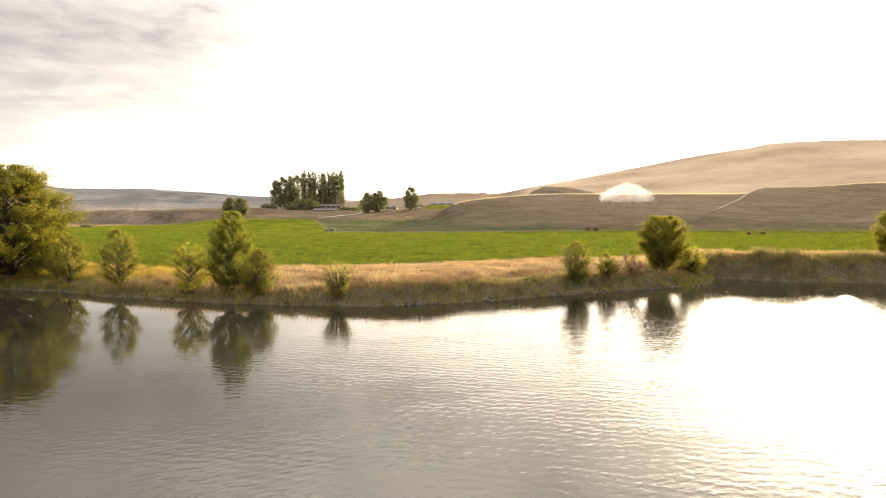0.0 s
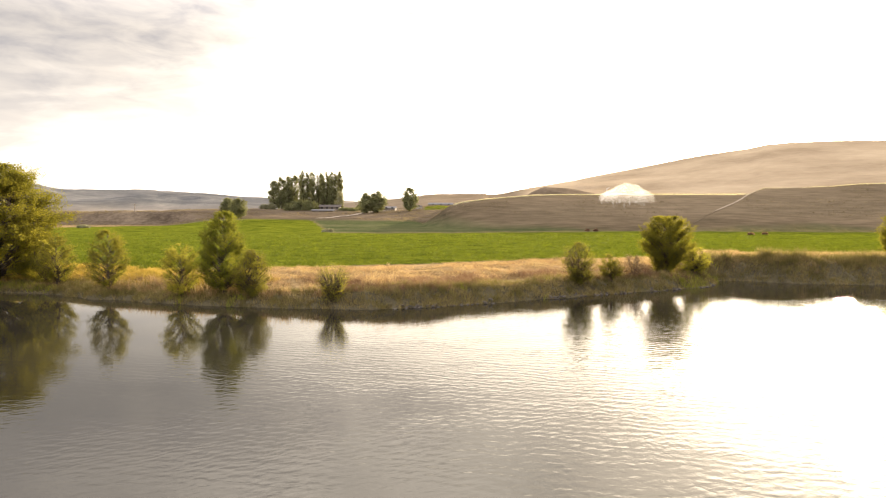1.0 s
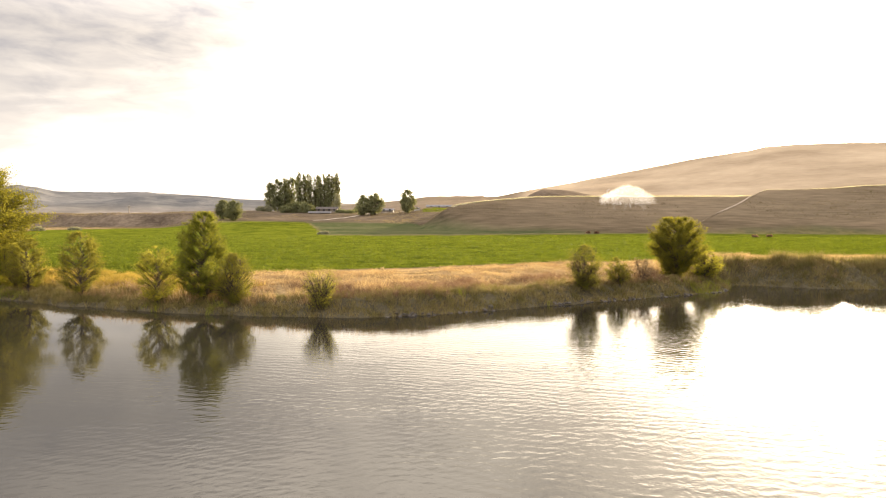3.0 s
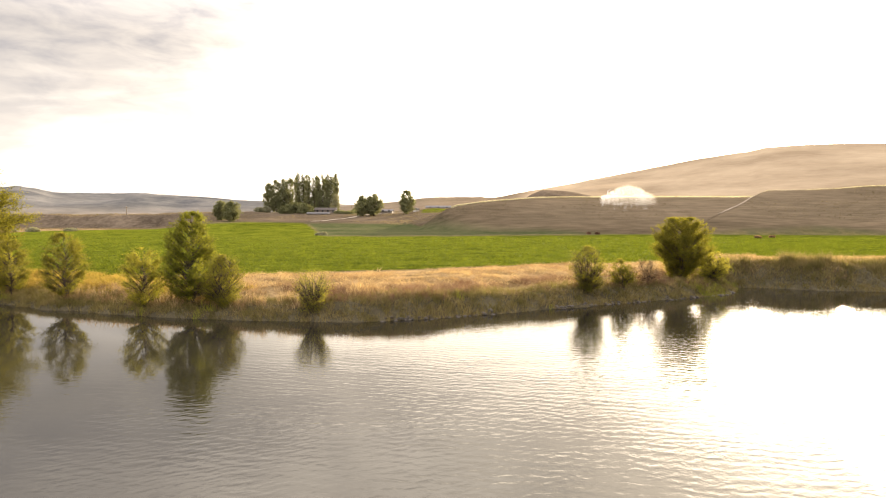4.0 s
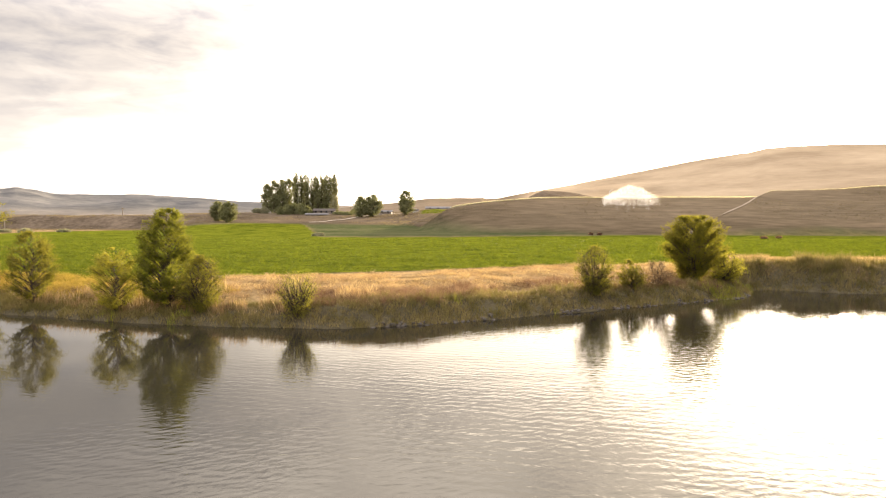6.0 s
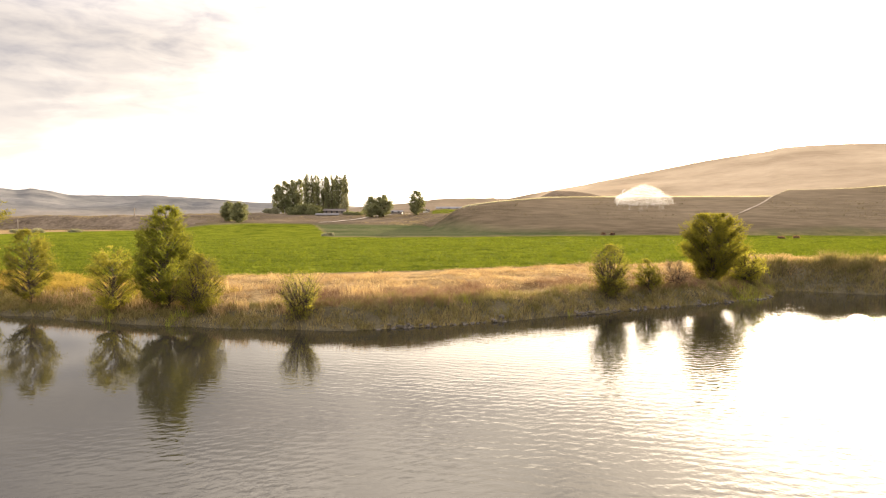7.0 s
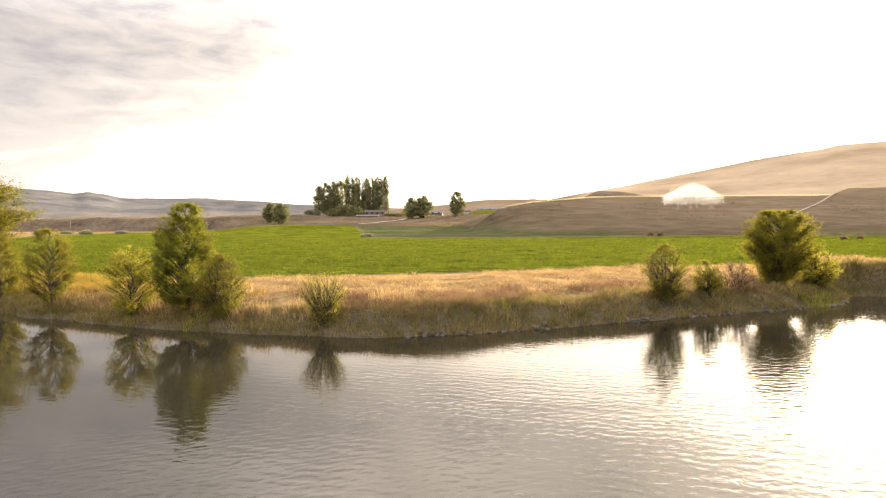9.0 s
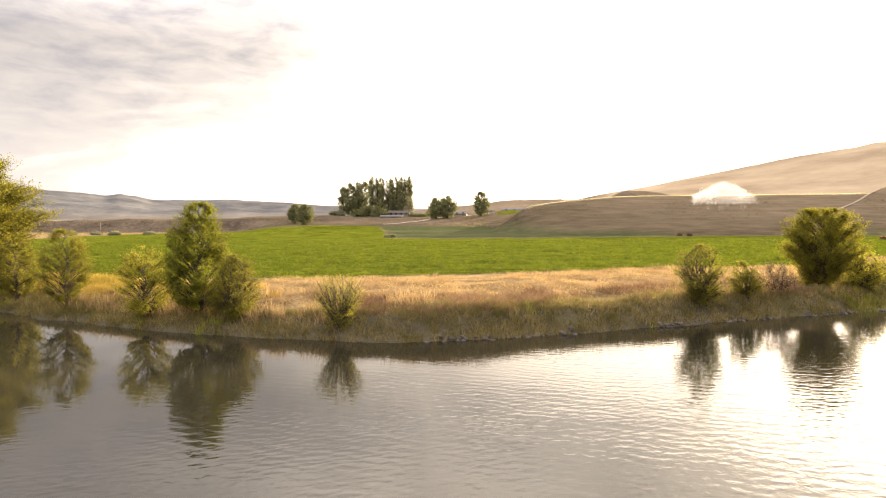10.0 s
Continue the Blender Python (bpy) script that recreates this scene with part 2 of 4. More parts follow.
def ground_material():
    """Soil, dry grass, crop and hill scrub on one sheet, each where the ground carries it, some toned for shade and
    haze.
    """
    m, n, bsdf, _ = material("ground_cover", 1.0, 0.0)
    p = n.world_pos()

    def zone(name):
        return n.add("ShaderNodeAttribute", attribute_name=name).outputs["Fac"]

    def two(scale, a, b, lo=0.4, hi=0.62, stretch=(1, 1, 1), fine=0.45):
        q = n.scaled(p, stretch)
        f = n.math("ADD", n.math("MULTIPLY", n.noise(q, scale, 5.0), 1 - fine), n.math("MULTIPLY", n.noise(q, scale * 9, 4.0), fine))
        return n.mix(n.ramp(f, lo, hi), rgb(*a), rgb(*b))

    mud = two(0.6, (0.055, 0.047, 0.030), (0.105, 0.09, 0.055))
    dry = two(0.35, (0.13, 0.088, 0.045), (0.37, 0.265, 0.14))
    crop = two(0.55, (0.022, 0.036, 0.005), (0.138, 0.154, 0.017), 0.38, 0.60, (0.30, 1.0, 1.0))
    # the far field's dark green band has the terrace's shade put into its colour
    shaded_rough_land = two(0.05, (0.048, 0.060, 0.026), (0.10, 0.10, 0.052), 0.4, 0.62, (0.5, 1.0, 1.0))
    scrub = two(0.05, (0.052, 0.042, 0.027), (0.175, 0.134, 0.090), 0.36, 0.68, (0.22, 1.0, 1.8))
    bluff = two(0.05, (0.070, 0.054, 0.040), (0.175, 0.138, 0.102), 0.38, 0.64)
    hill = two(0.008, (0.27, 0.208, 0.142), (0.42, 0.335, 0.235), 0.36, 0.66, (1.0, 0.9, 2.5), 0.25)
    # left-hand hills: the grey-blue haze of distance is put into the base colour
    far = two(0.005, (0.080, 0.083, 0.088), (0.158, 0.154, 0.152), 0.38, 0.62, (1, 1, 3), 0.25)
    col = n.mix(zone("dry"), mud, dry)
    col = n.mix(zone("crop"), col, crop)
    col = n.mix(zone("shaded_rough_land"), col, shaded_rough_land)
    col = n.mix(zone("scrub"), col, scrub)
    col = n.mix(zone("bluff"), col, bluff)
    col = n.mix(zone("hill"), col, hill)
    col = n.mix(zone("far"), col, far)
    link(n, col, bsdf, "Base Color")
    grain = n.math("ADD", n.noise(p, 1.3, 5.0), n.math("MULTIPLY", n.noise(p, 0.05, 6.0), 6.0))
    link(n, n.add("ShaderNodeBump", {"Height": grain, "Strength": 0.6, "Distance": 0.8}).outputs[0], bsdf, "Normal")
    return m


# ---------------------------------------------------------------- plan of the land
rng = np.random.default_rng(11)


def lattice(seed):
    return np.random.default_rng(seed).random((256, 256))


LATTICES = [lattice(s) for s in range(5)]


def bumps(x, y, size, octaves=3, seed=0):
    """Smooth noise from -1 to 1, with features of that size in metres."""
    total, amp, norm = 0.0, 1.0, 0.0
    for o in range(octaves):
        g = LATTICES[(seed + o) % 5]
        u, v = x / size * 2 ** o + 37.3 * seed, y / size * 2 ** o + 11.7 * seed
        iu, iv = np.floor(u).astype(int), np.floor(v).astype(int)
        fu, fv = u - iu, v - iv
        fu, fv = fu * fu * (3 - 2 * fu), fv * fv * (3 - 2 * fv)
        a, b = g[iu % 256, iv % 256], g[(iu + 1) % 256, iv % 256]
        c, d = g[iu % 256, (iv + 1) % 256], g[(iu + 1) % 256, (iv + 1) % 256]
        total = total + amp * (a + (b - a) * fu + (c - a) * fv + (a - b - c + d) * fu * fv)
        norm, amp = norm + amp, amp * 0.5
    return total / norm * 2 - 1


def ease(v, lo, hi):
    t = np.clip((v - lo) / (hi - lo), 0, 1)
    return t * t * (3 - 2 * t)


# the pond's outline: the far bank with its spit, then round behind the camera
POND = [(-150, 92), (-90, 82), (-64, 74.2), (-52, 70.8), (-43.4, 69.2), (-36.6, 65.6), (-30, 63.2), (-25.2, 61.5), (-20.8, 60.3),
        (-16.7, 59.3), (-11.5, 58.9), (-6.3, 58.7), (-1.4, 59.9), (3.0, 61.8), (7.6, 64.0), (12.8, 66.9), (17.6, 69.4), (22.6, 71.8),
        (26.5, 73.6), (29.3, 75.2), (31.3, 76.0), (32.2, 77.0), (34.4, 79.4), (36.2, 83.0), (39.5, 83.8), (46, 80.5), (60, 78.5), (90, 77),
        (150, 70), (190, 0), (140, -120), (-140, -120), (-190, 0)]


def inland(x, y):
    """Metres from the water's edge; negative in the pond."""
    x, y = np.asarray(x, float), np.asarray(y, float)
    best, odd = np.full(x.shape, 1e9), np.zeros(x.shape, bool)
    for (ax, ay), (bx, by) in zip(POND, POND[1:] + POND[:1]):
        dx, dy = bx - ax, by - ay
        k = np.clip(((x - ax) * dx + (y - ay) * dy) / (dx * dx + dy * dy), 0, 1)
        best = np.minimum(best, np.hypot(x - ax - k * dx, y - ay - k * dy))
        if dy:
            odd ^= ((ay > y) != (by > y)) & (x < ax + dx * (y - ay) / dy)
    return np.where(odd, -best, best)


def field_edge(x):
    return np.interp(x, [-140, -60, -37.8, -20.5, -6.8, 10, 19.2, 46.7, 85, 200], [70, 75, 76.3, 77.6, 84.2, 90.8, 93.8, 102.5, 112, 134])


def heights(x, y):
    x, y = np.asarray(x, float), np.asarray(y, float)
    s = inland(x, y) + 0.7 * bumps(x, y, 3.5, 3, 1) * ease(np.hypot(x, y - 60), 200, 40)
    z = np.where(s < 0, np.maximum(-1.6, s * 0.45) - 0.05, 0)
    # a steep bank, which flattens into a low muddy lip and a gentle slope to the west
    gentle = ease(x, -3, -24) * (y > 30)
    steep = ease(s, -0.2, 2.8) * (1.5 + 0.25 * bumps(x, y, 5, 2, 2)) + ease(s, 3, 14) * 0.65
    slope = ease(s, -0.15, 0.5) * (0.32 + 0.12 * bumps(x, y, 4, 2, 2)) + np.clip((s - 0.2) / 6.3, 0, 1) * 1.15 + ease(s, 5, 15) * 0.68
    z = z + steep * (1 - gentle) + slope * gentle
    # the spit stays low
    z = z - 0.7 * np.exp(-((x - 31) ** 2 + (y - 76.5) ** 2) / 9.0) * (s > 0)
    # the bank beyond the inlet stands higher
    z = z + 1.3 * ease(x, 33, 38) * ease(s, 0.2, 3.5) * ease(s, 22, 8) * (y > 40)
    u = x / np.maximum(y, 1.0)
    front = ease(y, 150, 200)
    # the field swells, then climbs to the farm
    z = z + front * 0.5 * bumps(x, y, 90, 2, 3) * ease(y, 150, 260)
    crest = np.interp(u, [-0.9, -0.6, -0.45, -0.38, -0.2, -0.07, -0.02, 0.6], [6.0, 6.6, 7.2, 9.0, 9.0, 9.5, 12, 12])
    bluff = ease(u, -0.36, -0.46)
    rise = bluff * ease(y, 338, 358) + (1 - bluff) * (0.35 * ease(y, 235, 330) + 0.65 * ease(y, 310, 425))
    gully = 1 + 0.34 * bumps(x, y, 26, 3, 2) * bluff + 0.10 * bumps(x, y, 25, 3, 4)
    z = z + rise * crest * gully * (y > 0)
    # the terrace with its level top
    top = np.interp(u, [-0.04, -0.01, 0.012, 0.03, 0.07, 0.15, 0.2, 0.5, 0.9], [0, 5.5, 9.8, 11.2, 12.8, 14.8, 15.2, 15.6, 16])
    base = np.interp(u, [0.0, 0.05, 0.2, 0.9], [255, 246, 238, 240])
    brow = np.interp(u, [0.0, 0.05, 0.2, 0.9], [272, 276, 288, 300])
    t = np.clip((y - base) / (brow - base), 0, 1)
    terrace = 2.2 + top * (0.22 * ease(t, 0, 0.35) + 0.78 * ease(t, 0.18, 1.0)) + 0.35 * bumps(x, y, 16, 3, 0) * t * (1 - t) * 4
    z = np.where((y > 200) & (u > -0.04), np.maximum(z, np.where(t > 0, terrace, z)), z)
    z = z + 1.1 * ease(y - brow, 4, 26) * ease(u, 0.2, 0.28) * ease(y, 420, 360) * (y > 200)
    # the mound that cuts in front of it
    side = np.clip((u - 0.384) / (0.535 - 0.384), 0, 1.6)
    mt = np.clip((y - 234) / (312 - 234), 0, 1)
    mound = 2.2 + np.minimum(22.0 * np.minimum(mt, side), 19.0 + 3.0 * ease(u, 0.5, 0.75)) + 0.5 * bumps(x, y, 14, 3, 1) * mt
    z = np.where((y > 200) & (u > 0.36), np.maximum(z, mound), z)
    # hills all round
    r, az = np.hypot(x, y), np.degrees(np.arctan2(x, y))
    near_el = np.interp(az, [-180, -50, -14, -6, -1.5, 2, 6, 8, 12, 180], [0.02, 0.0, 0.002, 0.018, 0.0235, 0.0240, 0.0235, 0.0255, 0.02, 0.02])
    z = z + ease(r, 520, 900) * near_el * 900 * (1 + 0.06 * bumps(x, y, 120, 3, 2))
    big_el = np.interp(az, [-180, -60, 5.2, 9.1, 13, 18.5, 23, 25.4, 27.5, 29.3, 31.3, 35.3, 45, 70, 180], [0.03, 0.0, 0.0, 0.019, 0.034, 0.052, 0.0657, 0.0710, 0.0740, 0.0748, 0.0738, 0.0695, 0.066, 0.05, 0.03])
    z = z + (0.55 * ease(r, 560, 1250) + 0.45 * ease(r, 800, 1350)) * big_el * 1300 * (1 + 0.03 * bumps(x, y, 170, 4, 1)) - 5.0 * ease(r, 600, 800) * ease(r, 1240, 1000) * np.abs(bumps(x + 0.6 * y, y * 0.35, 70, 3, 2)) * (az > 4)
    knoll = np.interp(az, [6.8, 8.2, 9.2, 11, 13.5, 16.5], [0, 0.75, 1, 0.88, 0.62, 0]) * np.exp(-((r - 560) / 75) ** 2)
    z = z + knoll * 14.5 * (1 + 0.2 * bumps(x, y, 30, 3, 1))
    far_el = np.interp(az, [-180, -60, -45, -40.5, -37, -35, -34.1, -32.7, -31.7, -28.6, -25.2, -20.7, -16.6, -10, -4, 180],
                       [0.03, 0.043, 0.046, 0.0440, 0.0390, 0.0358, 0.0384, 0.0358, 0.0312, 0.0306, 0.0318, 0.0268, 0.0210, 0.015, 0.006, 0.0])
    z = z + ease(r, 1300, 2600) * far_el * 2600 * (1 + 0.03 * bumps(x, y, 260, 4, 3)) + ease(r, 900, 2300) * 36 * bumps(x, y, 300, 4, 4) * ease(r, 2600, 2200) * ease(az, -8, -20)
    return z


def height(x, y):
    return float(heights(np.array([x]), np.array([y]))[0])


# ---------------------------------------------------------------- mesh helpers
def mesh_of(name, verts, faces, mat, smooth=False):
    """A mesh from arrays of places and of triangles or quads."""
    me = bpy.data.meshes.new(name)
    verts, faces = np.asarray(verts, np.float32), np.asarray(faces, np.int32)
    k = faces.shape[1]
    me.vertices.add(len(verts))
    me.vertices.foreach_set("co", verts.ravel())
    me.loops.add(faces.size)
    me.loops.foreach_set("vertex_index", faces.ravel())
    me.polygons.add(len(faces))
    me.polygons.foreach_set("loop_start", np.arange(0, faces.size, k, dtype=np.int32))
    me.polygons.foreach_set("loop_total", np.full(len(faces), k, np.int32))
    if smooth:
        me.polygons.foreach_set("use_smooth", np.ones(len(faces), bool))
    me.update(calc_edges=True)
    me.materials.append(mat)
    return me


def child(ob, parent, label=""):
    ob.parent = parent
    return tagged(ob, label)


def part(name, bm, mat, parent, label=""):
    me = bpy.data.meshes.new(name)
    bm.normal_update()
    bm.to_mesh(me)
    bm.free()
    me.materials.append(mat)
    return child(new(name, me), parent, label)


def box(bm, x0, x1, y0, y1, z0, z1, bevel=0.0):
    r = bmesh.ops.create_cube(bm, size=1.0, matrix=Matrix.LocRotScale(((x0 + x1) / 2, (y0 + y1) / 2, (z0 + z1) / 2), None, (x1 - x0, y1 - y0, z1 - z0)))
    if bevel:
        bmesh.ops.bevel(bm, geom=list({e for v in r["verts"] for e in v.link_edges}), offset=bevel, segments=1, affect="EDGES")
    return bm


def tube(points, radii, sides=5):
    """Rings round a bent line, as arrays of places and quads."""
    pts, V, F = [Vector(q) for q in points], [], []
    for i, q in enumerate(pts):
        d = (pts[min(i + 1, len(pts) - 1)] - pts[max(i - 1, 0)]).normalized()
        a = d.orthogonal().normalized()
        b = d.cross(a)
        for k in range(sides):
            an = 2 * math.pi * k / sides
            V.append(q + (a * math.cos(an) + b * math.sin(an)) * radii[i])
        if i:
            o = (i - 1) * sides
            F += [(o + k, o + (k + 1) % sides, o + sides + (k + 1) % sides, o + sides + k) for k in range(sides)]
    return V, F


class Heap:
    """Gathers arrays of one face size into one mesh."""

    def __init__(self):
        self.v, self.f, self.n = [], [], 0

    def put(self, v, f):
        v = np.array([tuple(q) for q in v]) if not isinstance(v, np.ndarray) else v
        self.v.append(v)
        self.f.append(np.asarray(f) + self.n)
        self.n += len(v)

    def mesh(self, name, mat, smooth=False):
        return mesh_of(name, np.concatenate(self.v), np.concatenate(self.f), mat, smooth)


def leaves(places, size, r, spread=0.0, stretch=1.5):
    """A bent four-cornered leaf at each place, turned at random."""
    n = len(places)
    a = r.normal(size=(n, 3))
    a[:, 2] *= 0.7
    a /= np.linalg.norm(a, axis=1)[:, None]
    b = np.cross(a, r.normal(size=(n, 3)))
    b /= np.linalg.norm(b, axis=1)[:, None]
    s = (size * r.uniform(0.6, 1.4, n))[:, None]
    c = places + r.normal(size=(n, 3)) * spread
    v = np.stack([c - a * s * stretch * 0.5, c + b * s * 0.5, c + a * s * stretch * 0.5, c - b * s * 0.5], 1).reshape(-1, 3)
    return v, np.arange(4 * n).reshape(n, 4)


# ---------------------------------------------------------------- ground and water
def build_ground():
    az = np.radians(np.concatenate([np.arange(-66, 66.01, 0.3), np.arange(69, 292, 3.0)]))
    rad = np.concatenate([[6, 20, 35, 45, 51], np.arange(55, 78, 0.4), np.arange(78, 125, 0.7), np.arange(125, 225, 4), np.arange(225, 450, 2.2),
                          np.arange(450, 640, 10), np.arange(640, 1500, 22), np.arange(1500, 3000, 45), np.arange(3000, 4700, 200)])
    A, R = np.meshgrid(az, rad)
    X, Y = R * np.sin(A), R * np.cos(A)
    Z = heights(X, Y)
    nr, na = X.shape
    v = np.stack([X, Y, Z], -1).reshape(-1, 3)
    v = np.concatenate([v, [[0, 0, -1.6]]])
    i, j = np.meshgrid(np.arange(nr - 1), np.arange(na), indexing="ij")
    j2 = (j + 1) % na
    f = np.stack([i * na + j, i * na + j2, (i + 1) * na + j2, (i + 1) * na + j], -1).reshape(-1, 4)
    f = f[:, ::-1]
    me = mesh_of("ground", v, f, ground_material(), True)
    x, y = v[:, 0], v[:, 1]
    s = inland(x, y)
    r, azd = np.hypot(x, y), np.degrees(np.arctan2(x, y))
    u = x / np.maximum(y, 1)
    wob = bumps(x, y, 6, 3, 2)
    edge = y - field_edge(x)
    far_edge = np.interp(u, [-0.9, -0.8, -0.7, -0.6, -0.5, -0.38, -0.3, -0.215, -0.178, -0.1, 0.0, 0.1, 0.2, 0.3, 0.42, 0.8], [150, 188, 228, 265, 292, 306, 325, 330, 214, 212, 215, 220, 230, 237, 234, 232])
    slope_foot = np.interp(u, [-0.45, -0.3, -0.2, -0.05, -0.02, 0.05, 0.2, 0.3, 0.9], [300, 325, 310, 298, 264, 250, 240, 238, 234])
    zones = {
        # dry grass gives way to dark mud to draw the crop edge's shade
        "dry": ease(s + 0.8 * wob, 2.5, 4.0) * (1 - 0.85 * ease(edge, -1.3, -0.6) * ease(edge, 0.4, 0.0)),
        "crop": (ease(edge, -0.1, 0.25) * ease(y - far_edge - 5 * wob, 6, -6)) * (y > 40) + ease(u, -0.034, -0.026) * ease(u, 0.026, 0.016) * ease(y, 368, 374) * ease(y, 406, 400),
        "shaded_rough_land": ease(y - far_edge - 9 * wob, -14, 14) * (y > 40) * ease(u, -0.5, -0.40),
        "scrub": ease(y - slope_foot + 7 * bumps(x, y, 30, 3, 4), -3, 9 + 16 * ease(u, -0.02, -0.09)) * (y > 40) * np.where(u < -0.45, ease(y, 312, 330), 1.0),
        # the farm slope borrows the dark bluff colour to stand for its shade
        "bluff": np.maximum(ease(y, 330, 340) * ease(u, -0.30, -0.40), 0.55 * ease(y - slope_foot, 0, 25) * ease(u, 0.03, -0.03)) * ease(r, 520, 470) * (y > 40),
        "near_hills": ease(r, 480, 560) * ease(r, 1120, 1000) * ease(azd, -16, -9) * ease(azd, 9, 6),
        "knoll": ease(azd, 6.4, 7.4) * ease(azd, 17, 15) * ease(r, 470, 490) * ease(r, 640, 600),
        "hill": np.maximum(np.maximum(ease(r, 460, 620), 0.2 * ease(u, 0.02, 0.2) * ease(y, 245, 262)), ease(r, 120, 200) * (y < 30)),
        # the haze tone strengthens with distance
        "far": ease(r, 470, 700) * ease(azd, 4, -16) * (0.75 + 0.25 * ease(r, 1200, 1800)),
    }
    upper = ease(u, -0.034, -0.026) * ease(u, 0.026, 0.016) * ease(y, 368, 374) * ease(y, 406, 400)
    zones["bluff"] = np.maximum(zones["bluff"], zones["knoll"])
    zones["hill"] = zones["hill"] * (1 - zones.pop("knoll"))
    near_hills = zones.pop("near_hills")
    zones["bluff"] = np.maximum(zones["bluff"], 0.9 * near_hills)
    zones["hill"], zones["far"] = zones["hill"] * (1 - 0.75 * near_hills), zones["far"] * (1 - 0.6 * near_hills)
    for name in ("shaded_rough_land", "scrub", "bluff", "hill", "far"):
        zones[name] = zones[name] * (1 - upper)
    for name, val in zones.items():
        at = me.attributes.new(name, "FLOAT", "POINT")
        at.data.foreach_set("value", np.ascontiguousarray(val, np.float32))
    tagged(new("ground", me), "rolling farmland from reedy pond bank to dry brown hills", "ground", kind="structure")


def build_water():
    x, y = np.meshgrid(np.linspace(-200, 200, 41), np.linspace(-130, 110, 25))
    v = np.stack([x, y, np.zeros_like(x)], -1).reshape(-1, 3)
    i, j = np.meshgrid(np.arange(24), np.arange(40), indexing="ij")
    f = np.stack([i * 41 + j, i * 41 + j + 1, (i + 1) * 41 + j + 1, (i + 1) * 41 + j], -1).reshape(-1, 4)
    tagged(new("water", mesh_of("water", v, f, water_material())), "calm pond water with fine wind ripples mirroring the sky", "water", kind="structure")


build_ground()
build_water()


def build_track(name, label, way, width, mat, lift=0.22):
    """A strip of bare earth laid on the ground along a line of places."""
    v, f = [], []
    pts = []
    for (ax, ay), (bx, by) in zip(way, way[1:]):
        k = max(2, int(math.hypot(bx - ax, by - ay) / 2.0))
        pts += [(ax + (bx - ax) * i / k, ay + (by - ay) * i / k) for i in range(k)]
    pts.append(way[-1])
    for i, (x, y) in enumerate(pts):
        x0, y0 = pts[max(i - 1, 0)]
        x1, y1 = pts[min(i + 1, len(pts) - 1)]
        d = math.hypot(x1 - x0, y1 - y0)
        nx, ny = -(y1 - y0) / d, (x1 - x0) / d
        for k in (-0.5, 0.0, 0.5):
            wv = width * (1 + 0.25 * float(bumps(np.array([x]), np.array([y]), 6, 2, 1)[0]))
            px, py = x + nx * wv * k, y + ny * wv * k
            v.append((px, py, height(px, py) + lift))
        if i:
            o = (i - 1) * 3
            f += [(o, o + 1, o + 4, o + 3), (o + 1, o + 2, o + 5, o + 4)]
    return tagged(new(name, mesh_of(name, v, f, mat, True)), label, "dirt road", kind="structure")


